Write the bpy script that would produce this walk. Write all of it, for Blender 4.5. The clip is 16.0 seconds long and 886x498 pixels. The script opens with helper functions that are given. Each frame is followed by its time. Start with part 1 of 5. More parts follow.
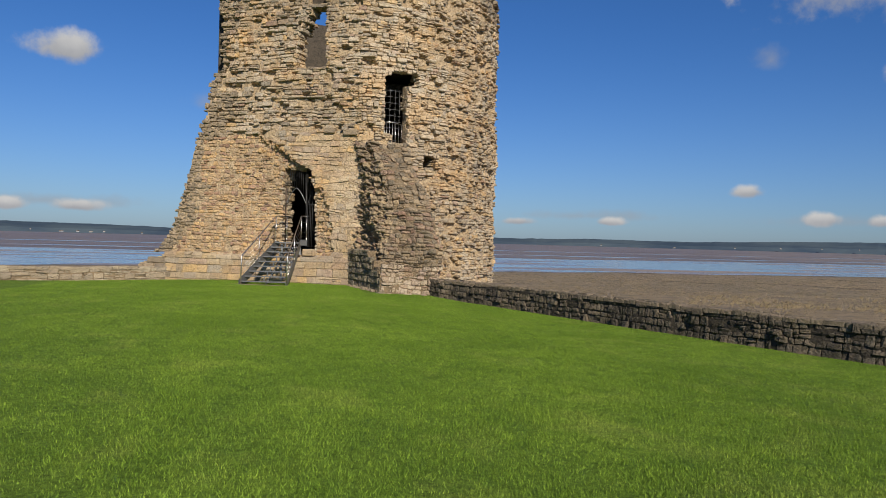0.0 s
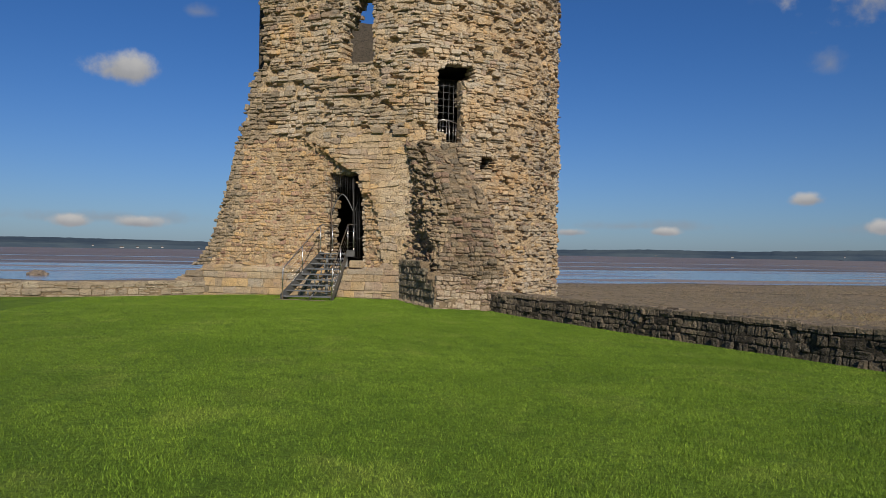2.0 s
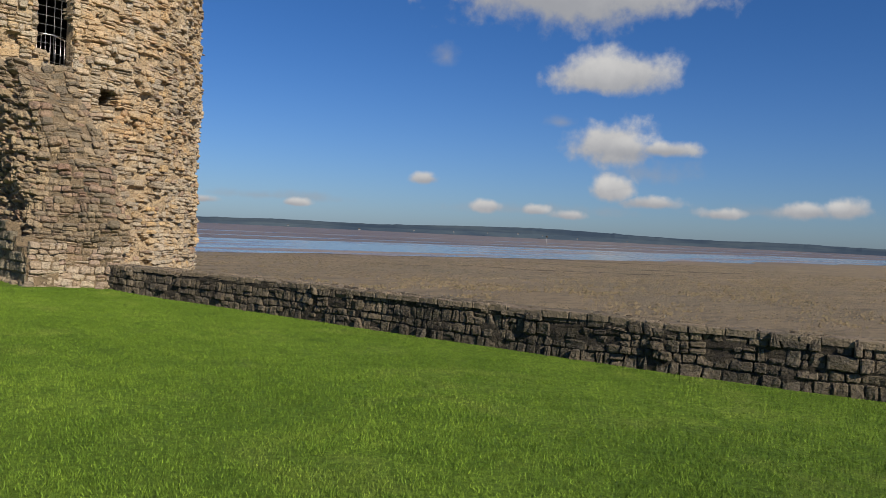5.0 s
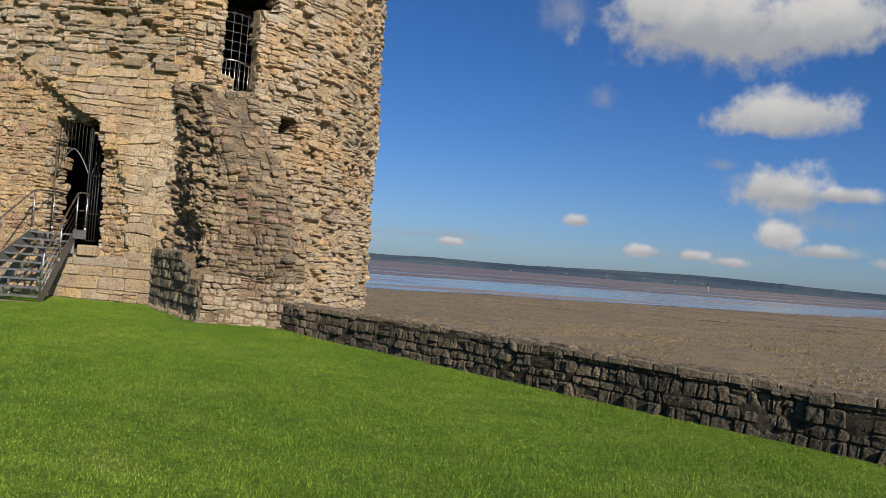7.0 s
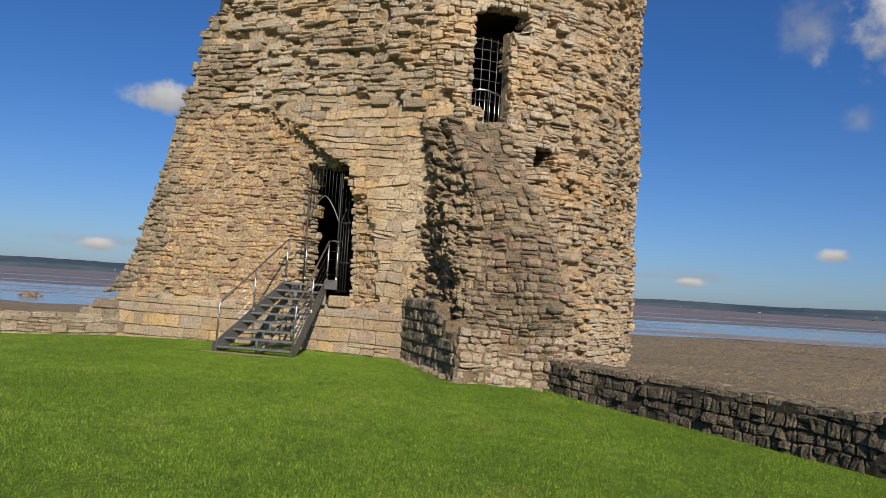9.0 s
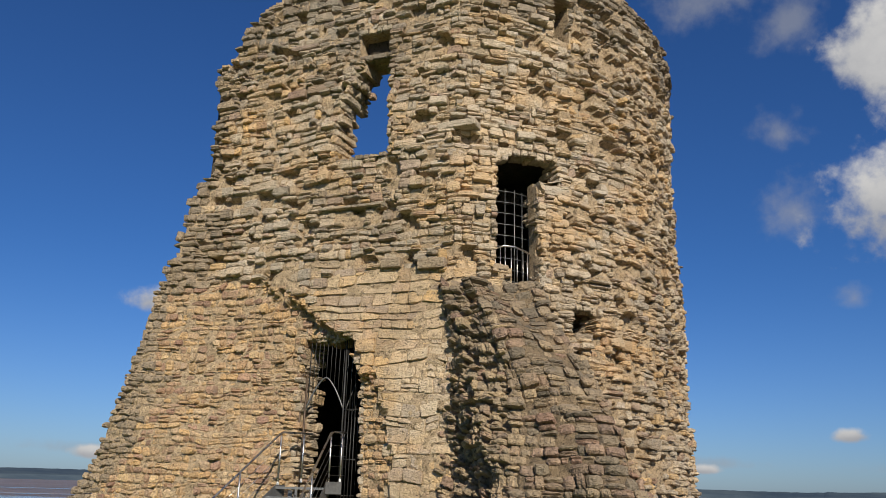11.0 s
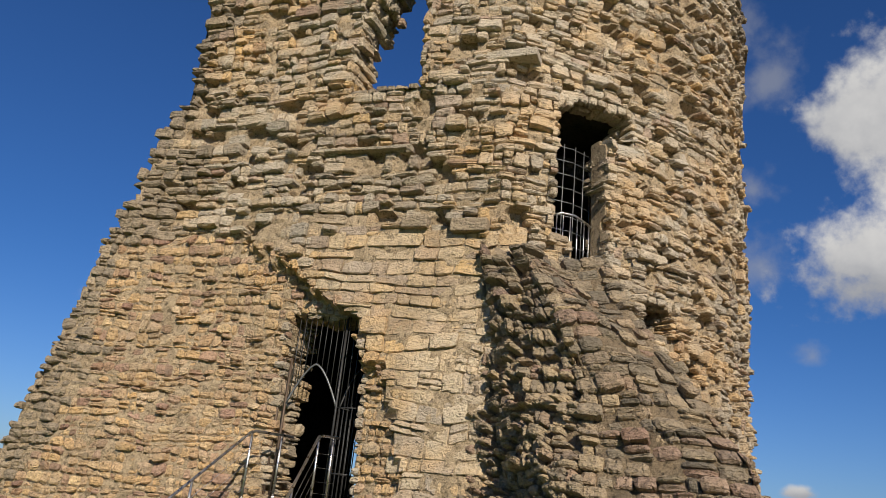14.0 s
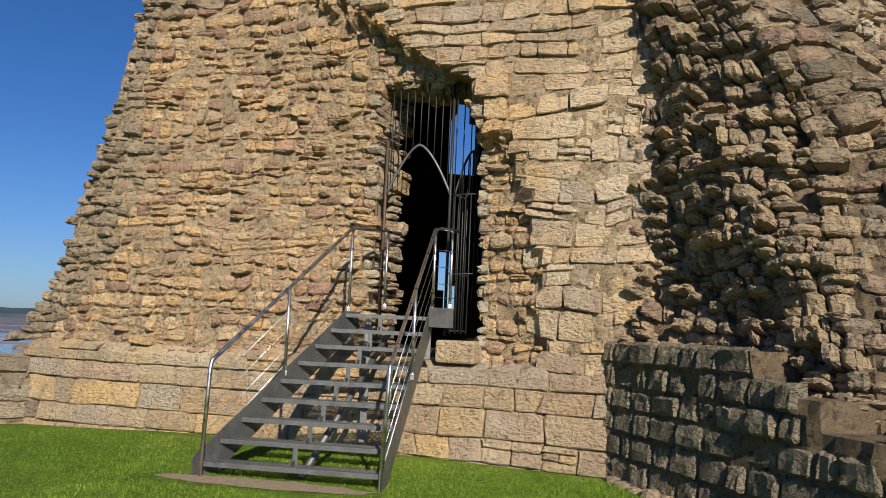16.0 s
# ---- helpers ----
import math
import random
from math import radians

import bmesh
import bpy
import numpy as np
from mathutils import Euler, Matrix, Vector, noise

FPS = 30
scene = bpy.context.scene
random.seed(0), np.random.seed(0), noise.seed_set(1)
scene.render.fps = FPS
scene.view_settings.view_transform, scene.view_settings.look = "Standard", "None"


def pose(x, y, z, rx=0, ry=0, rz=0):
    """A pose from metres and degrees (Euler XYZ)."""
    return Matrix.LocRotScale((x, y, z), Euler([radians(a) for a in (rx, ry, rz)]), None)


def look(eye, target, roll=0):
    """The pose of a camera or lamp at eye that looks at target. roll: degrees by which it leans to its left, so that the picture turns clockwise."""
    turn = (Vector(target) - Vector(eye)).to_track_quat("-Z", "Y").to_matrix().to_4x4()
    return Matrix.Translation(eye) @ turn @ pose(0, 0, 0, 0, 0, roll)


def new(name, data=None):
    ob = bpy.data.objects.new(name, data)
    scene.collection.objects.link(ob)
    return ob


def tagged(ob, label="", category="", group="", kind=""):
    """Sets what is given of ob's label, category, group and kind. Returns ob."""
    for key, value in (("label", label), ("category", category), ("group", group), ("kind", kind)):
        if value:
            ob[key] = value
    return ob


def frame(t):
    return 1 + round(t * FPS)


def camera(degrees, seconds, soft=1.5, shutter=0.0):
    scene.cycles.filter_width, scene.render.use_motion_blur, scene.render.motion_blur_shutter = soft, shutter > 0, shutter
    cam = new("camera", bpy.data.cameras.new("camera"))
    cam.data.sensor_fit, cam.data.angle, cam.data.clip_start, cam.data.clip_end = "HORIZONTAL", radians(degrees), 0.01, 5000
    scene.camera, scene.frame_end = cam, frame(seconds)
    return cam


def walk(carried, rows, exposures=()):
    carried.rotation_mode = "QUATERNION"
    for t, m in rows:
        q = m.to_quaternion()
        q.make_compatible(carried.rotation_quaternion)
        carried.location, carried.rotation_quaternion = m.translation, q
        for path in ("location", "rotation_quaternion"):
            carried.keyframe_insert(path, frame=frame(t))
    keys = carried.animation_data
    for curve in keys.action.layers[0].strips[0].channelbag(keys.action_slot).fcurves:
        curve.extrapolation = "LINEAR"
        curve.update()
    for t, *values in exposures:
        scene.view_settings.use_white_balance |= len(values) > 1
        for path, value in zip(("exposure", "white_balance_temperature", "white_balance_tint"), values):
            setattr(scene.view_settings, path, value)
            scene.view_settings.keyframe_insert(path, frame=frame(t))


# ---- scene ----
cam = camera(59.4, 16.0, 0.6)
METRES, EYE, TILT, LEAN, TURN = 23.8, 1.5, -0.65, 0.0, -15.0
ROWS = [
    (0.0, 0.0, 0.0, 0.0, 0.0, -0.12, -1.56),
    (0.5, -0.0048, 0.0354, 0.0001, 3.32, 8.36, -0.25),
    (1.0, -0.0076, 0.0638, -0.0026, 3.77, 7.56, -0.15),
    (1.5, -0.01, 0.0941, -0.0035, 4.28, 4.35, -0.51),
    (2.0, -0.0144, 0.1278, -0.0044, 3.77, 0.72, -1.0),
    (2.5, -0.0215, 0.1599, -0.0051, 3.93, -0.31, -2.16),
    (3.0, -0.0252, 0.1938, -0.0056, -7.04, -2.75, -2.04),
    (3.5, -0.0227, 0.2259, -0.0068, -21.2, -4.92, -0.44),
    (6.0, -0.0169, 0.3714, -0.0066, -21.11, 1.3, -3.8),
    (6.5, -0.0205, 0.4023, -0.0066, -17.88, 1.94, -4.34),
    (7.0, -0.0239, 0.4342, -0.0066, -11.82, 1.59, -4.53),
    (7.5, -0.0273, 0.4649, -0.007, -13.57, 1.65, -4.34),
    (8.0, -0.0322, 0.4929, -0.0066, -8.01, 1.51, -4.63),
    (8.5, -0.0419, 0.5227, -0.0057, 4.46, 1.56, -4.68),
    (11.0, -0.0831, 0.683, -0.0022, 5.69, 17.64, -1.6),
    (11.5, -0.0943, 0.7135, -0.0002, 4.53, 19.5, -0.82),
    (12.0, -0.1014, 0.7417, 0.0002, 3.38, 21.34, -1.32),
    (12.5, -0.1085, 0.7679, 0.0018, 2.19, 22.92, -2.23),
    (13.0, -0.1189, 0.7935, 0.0012, 1.6, 21.88, -2.37),
    (13.5, -0.1294, 0.821, 0.0022, 3.74, 22.09, -0.4),
    (14.0, -0.1453, 0.8475, -0.0006, 2.06, 19.77, -5.62),
    (14.5, -0.1584, 0.8749, -0.0039, 3.38, 16.67, -3.87),
    (15.0, -0.1745, 0.9044, -0.0047, 3.84, 13.86, -3.51),
    (15.5, -0.1863, 0.9341, -0.0069, 4.29, 10.27, -3.16),
    (16.0, -0.1999, 0.9628, -0.0108, 6.18, 6.84, -2.64),
]
EXPOSURES = [(0.0, -0.05), (0.5, -0.24), (1.0, -0.33), (2.2, -0.29), (2.8, -0.17), (3.3, -0.1), (3.7, -0.08), (6.0, 0.0), (8.0, 0.0), (11.0, -0.05), (13.5, -0.02), (16.0, 0.05)]
walk(cam, [(t, pose(0, 0, EYE, TILT, LEAN, TURN) @ pose(METRES * x, METRES * y, METRES * z, 90 + pitch, roll, yaw)) for t, x, y, z, yaw, pitch, roll in ROWS], EXPOSURES)

# ---- world, sun ----
SUN_AZ, SUN_EL = 3.0, 29.0      # degrees to the right of straight behind (-y), and above the horizon
sun_dir = Vector((math.sin(radians(SUN_AZ)) * math.cos(radians(SUN_EL)), -math.cos(radians(SUN_AZ)) * math.cos(radians(SUN_EL)), math.sin(radians(SUN_EL))))
sun_data = bpy.data.lights.new("sun", "SUN")
sun_data.energy, sun_data.angle, sun_data.color = 5.8, radians(0.53), (1.0, 0.90, 0.76)
sun = new("sun", sun_data)
sun.matrix_world = look(sun_dir * 60, (0, 0, 0))


def sky_way(az, el):
    """A direction in the sky: degrees to the right of +y, degrees up."""
    a, e = radians(az), radians(el)
    return (math.sin(a) * math.cos(e), math.cos(a) * math.cos(e), math.sin(e))


SKY_TINT, SKY_LOW, CL_LIT, CL_DARK = (0.385, 0.775, 1.37), (0.64, 0.90, 1.47), 11.6, 5.6
world = bpy.data.worlds.new("world")
scene.world = world
world.use_nodes = True
wn, wl = world.node_tree.nodes, world.node_tree.links
wn.clear()


def wmath(op, a, b=None, c=None):
    n = wn.new("ShaderNodeMath")
    n.operation = op
    for i, v in enumerate((a, b, c)):
        if v is None:
            continue
        if isinstance(v, (int, float)):
            n.inputs[i].default_value = v
        else:
            wl.new(v, n.inputs[i])
    return n.outputs[0]


def wvec(op, a, b):
    n = wn.new("ShaderNodeVectorMath")
    n.operation = op
    for i, v in enumerate((a, b)):
        if isinstance(v, tuple):
            n.inputs[i].default_value = v
        else:
            wl.new(v, n.inputs[i])
    return n


sky = wn.new("ShaderNodeTexSky")
sky.sky_type, sky.sun_disc = "NISHITA", False
sky.sun_elevation, sky.sun_rotation = radians(SUN_EL), radians(180 - SUN_AZ)
sky.air_density, sky.dust_density, sky.ozone_density = 1.0, 0.35, 2.6
way = wn.new("ShaderNodeTexCoord").outputs["Generated"]
wnoise = wn.new("ShaderNodeTexNoise")
wl.new(way, wnoise.inputs["Vector"])
wnoise.inputs["Scale"].default_value, wnoise.inputs["Detail"].default_value, wnoise.inputs["Roughness"].default_value = 13.0, 9.0, 0.6
wnoise2 = wn.new("ShaderNodeTexNoise")
wl.new(way, wnoise2.inputs["Vector"])
wnoise2.inputs["Scale"].default_value, wnoise2.inputs["Detail"].default_value = 32.0, 8.0
# az, el, half width, half height (degrees), brightness
CLOUDS = [
    (-11.0, 11.8, 2.3, 1.4), (41.2, 19.0, 4.4, 4.0), (45.2, 17.2, 8.6, 4.2), (51.0, 17.6, 6.4, 3.6), (43.0, 27.6, 4.6, 4.8), (45.5, 23.0, 4.6, 4.0),
    (49.6, 11.5, 4.8, 2.0), (50.0, 6.6, 3.6, 2.1), (53.5, 6.4, 2.6, 0.8), (50.2, 3.4, 1.9, 1.2), (52.9, 2.6, 2.4, 0.7), (36.4, 3.7, 1.35, 0.62),
    (62.7, 2.4, 2.0, 0.8), (65.2, 2.6, 1.8, 0.9), (-14.4, 1.5, 1.2, 0.55), (-10.2, 1.5, 1.7, 0.55), (20.5, 1.4, 1.5, 0.4), (27.0, 1.5, 1.2, 0.4),
    (41.0, 1.9, 1.3, 0.6), (44.6, 1.8, 1.2, 0.55), (47.0, 1.5, 1.6, 0.5), (57.5, 2.0, 2.2, 0.6),
]
WISPS = [(30.5, 34.0, 5.0, 4.2), (35.5, 31.0, 3.0, 3.4), (34.5, 18.5, 3.0, 3.4), (37.5, 12.5, 1.2, 1.4), (34.0, 24.0, 2.8, 2.2), (-6.5, 16.0, 1.6, 0.8), (46.0, 8.2, 1.8, 0.7), (-2.0, 9.0, 2.0, 1.2), (25, 1.9, 8.0, 0.6), (45, 1.8, 10.0, 0.7), (60, 2.2, 8.0, 0.8), (-12, 1.8, 7.0, 0.6), (52.5, 4.6, 4.0, 1.6)]


def cloud_field(clouds):
    field, rise = None, None
    for az, el, w, h in clouds:
        a, e = radians(az), radians(el)
        r = (math.cos(a) / radians(w), -math.sin(a) / radians(w), 0.0)
        u = tuple(v / radians(h) for v in (-math.sin(a) * math.sin(e), -math.cos(a) * math.sin(e), math.cos(e)))
        x = wvec("DOT_PRODUCT", way, r).outputs["Value"]
        y = wvec("DOT_PRODUCT", way, u).outputs["Value"]
        low = wmath("MULTIPLY", wmath("MINIMUM", y, 0.0), 1.5)
        yy = wmath("ADD", wmath("MAXIMUM", y, 0.0), low)
        d = wmath("SQRT", wmath("ADD", wmath("MULTIPLY", x, x), wmath("MULTIPLY", yy, yy)))
        ahead = wmath("GREATER_THAN", wvec("DOT_PRODUCT", way, sky_way(az, el)).outputs["Value"], 0.5)
        f = wmath("MULTIPLY", wmath("SUBTRACT", 1.7, wmath("MINIMUM", d, 1.7)), ahead)
        g = wmath("MULTIPLY", f, y)
        field = f if field is None else wmath("MAXIMUM", field, f)
        rise = g if rise is None else wmath("ADD", rise, g)
    return field, rise


def soft_step(v, a, b):
    n = wn.new("ShaderNodeMapRange")
    n.interpolation_type = "SMOOTHSTEP"
    wl.new(v, n.inputs[0])
    n.inputs[1].default_value, n.inputs[2].default_value = a, b
    return n.outputs[0]


def wmix(f, a, b, how="MIX"):
    n = wn.new("ShaderNodeMix")
    n.data_type, n.blend_type = "RGBA", how
    for v, s in ((f, n.inputs[0]), (a, n.inputs[6]), (b, n.inputs[7])):
        if isinstance(v, tuple):
            s.default_value = (*v, 1)
        elif isinstance(v, float):
            s.default_value = v
        else:
            wl.new(v, s)
    return n.outputs[2]


billow = wmath("ADD", wmath("MULTIPLY", wmath("SUBTRACT", wnoise.outputs[0], 0.5), 1.75), wmath("MULTIPLY", wmath("SUBTRACT", wnoise2.outputs[0], 0.5), 0.85))
wnoise3 = wn.new("ShaderNodeTexNoise")
wl.new(way, wnoise3.inputs["Vector"])
wnoise3.inputs["Scale"].default_value, wnoise3.inputs["Detail"].default_value = 85.0, 5.0
billow = wmath("ADD", billow, wmath("MULTIPLY", wmath("SUBTRACT", wnoise3.outputs[0], 0.5), 0.35))
field, rise = cloud_field(CLOUDS)
cover = soft_step(wmath("ADD", field, billow), 0.55, 1.25)
wisp_field, _ = cloud_field(WISPS)
wisp_cover = wmath("MULTIPLY", soft_step(wmath("ADD", wisp_field, wmath("MULTIPLY", billow, 1.2)), 0.7, 1.9), 0.5)
lit = soft_step(wmath("ADD", wmath("MULTIPLY", rise, 0.55), wmath("MULTIPLY", billow, 0.5)), -0.5, 0.9)
cloud_colour = wmix(lit, (CL_DARK, CL_DARK * 1.03, CL_DARK * 1.12), (CL_LIT, CL_LIT * 0.98, CL_LIT * 0.95))
split = wn.new("ShaderNodeSeparateXYZ")
wl.new(way, split.inputs[0])
tint = wmix(soft_step(split.outputs[2], -0.02, 0.30), SKY_LOW, SKY_TINT)
sky_colour = wmix(1.0, sky.outputs[0], tint, "MULTIPLY")
sky_colour = wmix(wisp_cover, sky_colour, (CL_DARK, CL_DARK * 1.03, CL_DARK * 1.1))
sky_colour = wmix(cover, sky_colour, cloud_colour)
background = wn.new("ShaderNodeBackground")
background.inputs["Strength"].default_value = 0.06
wl.new(sky_colour, background.inputs["Color"])
wl.new(background.outputs[0], wn.new("ShaderNodeOutputWorld").inputs["Surface"])


# ---- materials ----
class Mat:
    """A small builder of node materials."""

    def __init__(self, name, rough=0.9, metal=0.0, spec=0.3):
        self.m = bpy.data.materials.new(name)
        self.m.use_nodes = True
        self.n, self.l = self.m.node_tree.nodes, self.m.node_tree.links
        self.b = self.n["Principled BSDF"]
        self.b.inputs["Roughness"].default_value = rough
        self.b.inputs["Metallic"].default_value = metal
        self.b.inputs["Specular IOR Level"].default_value = spec

    def put(self, v, s):
        if hasattr(v, "links"):
            self.l.new(v, s)
        else:
            s.default_value = v

    def place(self):
        return self.n.new("ShaderNodeNewGeometry").outputs["Position"]

    def stretched(self, v, s):
        n = self.n.new("ShaderNodeVectorMath")
        n.operation = "MULTIPLY"
        self.put(v, n.inputs[0])
        n.inputs[1].default_value = s
        return n.outputs[0]

    def noise(self, scale, detail=5, rough=0.55, vector=None):
        n = self.n.new("ShaderNodeTexNoise")
        self.put(vector or self.place(), n.inputs["Vector"])
        n.inputs["Scale"].default_value, n.inputs["Detail"].default_value, n.inputs["Roughness"].default_value = scale, detail, rough
        return n.outputs[0]

    def ramp(self, v, *stops):
        n = self.n.new("ShaderNodeValToRGB")
        self.put(v, n.inputs[0])
        r = n.color_ramp.elements
        while len(r) < len(stops):
            r.new(0.5)
        for e, (p, c) in zip(r, stops):
            e.position = p
            e.color = (c, c, c, 1) if isinstance(c, (int, float)) else (*c, 1)
        return n.outputs[0]

    def mix(self, f, a, b, how="MIX"):
        n = self.n.new("ShaderNodeMix")
        n.data_type, n.blend_type = "RGBA", how
        self.put(f, n.inputs[0])
        for v, s in ((a, n.inputs[6]), (b, n.inputs[7])):
            self.put((*v, 1) if isinstance(v, tuple) else v, s)
        return n.outputs[2]

    def math(self, op, a, b=0.0):
        n = self.n.new("ShaderNodeMath")
        n.operation = op
        self.put(a, n.inputs[0]), self.put(b, n.inputs[1])
        return n.outputs[0]

    def height(self):
        n = self.n.new("ShaderNodeSeparateXYZ")
        self.put(self.place(), n.inputs[0])
        return n.outputs

    def span(self, v, a, b):
        n = self.n.new("ShaderNodeMapRange")
        self.put(v, n.inputs[0])
        n.inputs[1].default_value, n.inputs[2].default_value = a, b
        return n.outputs[0]

    def piece(self):
        """One random number a piece: by object, shifted by island."""
        a = self.n.new("ShaderNodeObjectInfo").outputs["Random"]
        b = self.n.new("ShaderNodeNewGeometry").outputs["Random Per Island"]
        return self.math("FRACT", self.math("ADD", a, b))

    def bump(self, v, strength, distance=0.02):
        n = self.n.new("ShaderNodeBump")
        self.put(v, n.inputs["Height"])
        n.inputs["Strength"].default_value, n.inputs["Distance"].default_value = strength, distance
        self.l.new(n.outputs[0], self.b.inputs["Normal"])

    def colour(self, v):
        self.put((*v, 1) if isinstance(v, tuple) else v, self.b.inputs["Base Color"])
        return self


def stone_material(name, tones, top_dark=0.0, moss=0.0, strata=True, relief=1.0, dark_span=(5.5, 14.5), patches=False, lichen=0.0):
    m = Mat(name, 0.93)
    r = m.piece()
    n = len(tones)
    base = m.ramp(r, *[((i + 0.5) / n, c) for i, c in enumerate(tones)])
    grain = m.noise(22, 8, 0.65)
    blotch = m.noise(1.1, 5, 0.6)
    fine = m.noise(70, 4)
    c = m.mix(0.75, base, m.ramp(grain, (0.28, 0.30), (0.5, 0.91), (0.72, 1.32)), "MULTIPLY")
    c = m.mix(m.ramp(blotch, (0.42, 0.0), (0.66, 0.55)), c, (0.34, 0.265, 0.175))
    if patches:
        c = m.mix(m.ramp(m.noise(0.33, 4, 0.6), (0.46, 0.0), (0.60, 0.6)), c, m.mix(0.4, (0.64, 0.555, 0.425), base))
        c = m.mix(m.ramp(m.noise(0.5, 4, 0.6, m.stretched(m.place(), (1.0, 1.0, 1.3))), (0.51, 0.0), (0.64, 0.55)), c, m.mix(0.25, (0.68, 0.41, 0.16), base))
    c = m.mix(m.ramp(m.noise(5.5, 6), (0.58, 0.0), (0.72, 0.5)), c, (0.12, 0.105, 0.085))
    # small dark specks painted as the shade of pits in the stone
    c = m.mix(m.ramp(m.noise(15, 4, 0.6, m.stretched(m.place(), (0.8, 0.8, 1.4))), (0.60, 0.0), (0.67, 0.75)), c, (0.085, 0.066, 0.046))
    if top_dark:
        z = m.height()[2]
        f = m.math("ADD", m.span(z, *dark_span), m.math("MULTIPLY", m.math("SUBTRACT", m.noise(0.55, 6, 0.65), 0.5), 1.9))
        c = m.mix(m.ramp(f, (0.55, 0.0), (1.0, top_dark)), c, (0.15, 0.13, 0.10))
    if moss:
        c = m.mix(m.ramp(m.noise(2.6, 7, 0.7), (0.45, 0.0), (0.65, moss)), c, (0.05, 0.055, 0.03))
    if lichen:
        c = m.mix(m.ramp(m.noise(13, 8, 0.75), (0.54, 0.0), (0.66, lichen)), c, (0.50, 0.48, 0.38))
    m.colour(c)
    layers = m.noise(8, 7, 0.68, m.stretched(m.place(), (0.8, 0.8, 3.0))) if strata else grain
    chips = m.ramp(m.noise(16, 3, 0.5, m.stretched(m.place(), (1.0, 1.0, 1.8))), (0.40, 0.0), (0.52, 1.0))
    h = m.math("ADD", m.math("ADD", m.math("MULTIPLY", layers, 1.1), m.math("MULTIPLY", fine, 0.4)), m.math("MULTIPLY", chips, 0.35))
    m.bump(h, relief, 0.05)
    return m.m


buff_stone = stone_material("buff_sandstone", [(0.56, 0.40, 0.235), (0.60, 0.50, 0.36), (0.50, 0.41, 0.29), (0.44, 0.375, 0.28), (0.70, 0.47, 0.22), (0.36, 0.29, 0.21), (0.64, 0.53, 0.375), (0.38, 0.245, 0.17), (0.55, 0.475, 0.36), (0.30, 0.25, 0.185), (0.52, 0.44, 0.33), (0.66, 0.50, 0.31), (0.45, 0.38, 0.285)], 0.85, 0.0, True, 1.0, (5.5, 14.5), True)
facing_stone = stone_material("warm_facing_sandstone", [(0.55, 0.385, 0.205), (0.58, 0.45, 0.285), (0.51, 0.375, 0.22), (0.44, 0.34, 0.23), (0.62, 0.41, 0.185), (0.39, 0.28, 0.18), (0.56, 0.42, 0.25), (0.49, 0.335, 0.205), (0.35, 0.265, 0.185)], 0.0, 0.0, False, 0.8, (5.5, 14.5), True)
rubble_stone = stone_material("warm_rubble_sandstone", [(0.58, 0.38, 0.19), (0.66, 0.45, 0.23), (0.48, 0.32, 0.18), (0.62, 0.46, 0.28), (0.40, 0.24, 0.17), (0.70, 0.50, 0.27), (0.54, 0.36, 0.20), (0.30, 0.18, 0.125), (0.64, 0.42, 0.20)], 0.3, 0.0, False, 0.9)
stub_stone = stone_material("weathered_rubble", [(0.38, 0.29, 0.185), (0.26, 0.212, 0.148), (0.46, 0.345, 0.215), (0.36, 0.225, 0.155), (0.24, 0.20, 0.142), (0.54, 0.405, 0.245), (0.29, 0.232, 0.158), (0.18, 0.15, 0.11)], 0.5, 0.2, True, 1.0, (1.0, 6.0))
torn_stone = stone_material("broken_wall_core", [(0.46, 0.34, 0.21), (0.34, 0.27, 0.18), (0.54, 0.40, 0.24), (0.40, 0.255, 0.18), (0.30, 0.245, 0.17), (0.60, 0.44, 0.25), (0.38, 0.30, 0.2)], 0.6, 0.15, True, 1.0, (0.5, 6.5))
red_stone = stone_material("red_brown_sandstone", [(0.37, 0.25, 0.175), (0.31, 0.21, 0.15), (0.43, 0.30, 0.205), (0.28, 0.20, 0.145)])
edge_stone = stone_material("weathered_grey_sandstone", [(0.40, 0.31, 0.205), (0.31, 0.25, 0.175), (0.48, 0.365, 0.235), (0.36, 0.29, 0.205), (0.28, 0.226, 0.16)], 0.45, 0.2)
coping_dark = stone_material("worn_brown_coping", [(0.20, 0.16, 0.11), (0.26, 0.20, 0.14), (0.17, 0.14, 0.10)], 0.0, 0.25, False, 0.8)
pale_stone = stone_material("pale_footing_stone", [(0.54, 0.44, 0.31), (0.46, 0.35, 0.24), (0.60, 0.50, 0.37), (0.40, 0.30, 0.21), (0.50, 0.37, 0.28)], 0.0, 0.0)
# low wall's face: tones lowered so the colour carries its shade
shade_dark_stone = stone_material("shade_darkened_sandstone", [(0.074, 0.060, 0.045), (0.10, 0.082, 0.062), (0.058, 0.048, 0.037), (0.135, 0.113, 0.086), (0.085, 0.070, 0.052)], 0.0, 0.3, False, 1.0, (5.5, 14.5), False, 0.22)
footing_stone = stone_material("mossy_blackened_sandstone", [(0.22, 0.19, 0.135), (0.27, 0.23, 0.16), (0.18, 0.155, 0.11), (0.31, 0.265, 0.18), (0.24, 0.205, 0.145)], 0.0, 0.35, False, 1.0, (5.5, 14.5), False, 0.4)
grey_stone = stone_material("grey_coping_stone", [(0.40, 0.33, 0.235), (0.48, 0.39, 0.27), (0.33, 0.28, 0.21), (0.43, 0.345, 0.24), (0.52, 0.44, 0.32)], 0.0, 0.25)
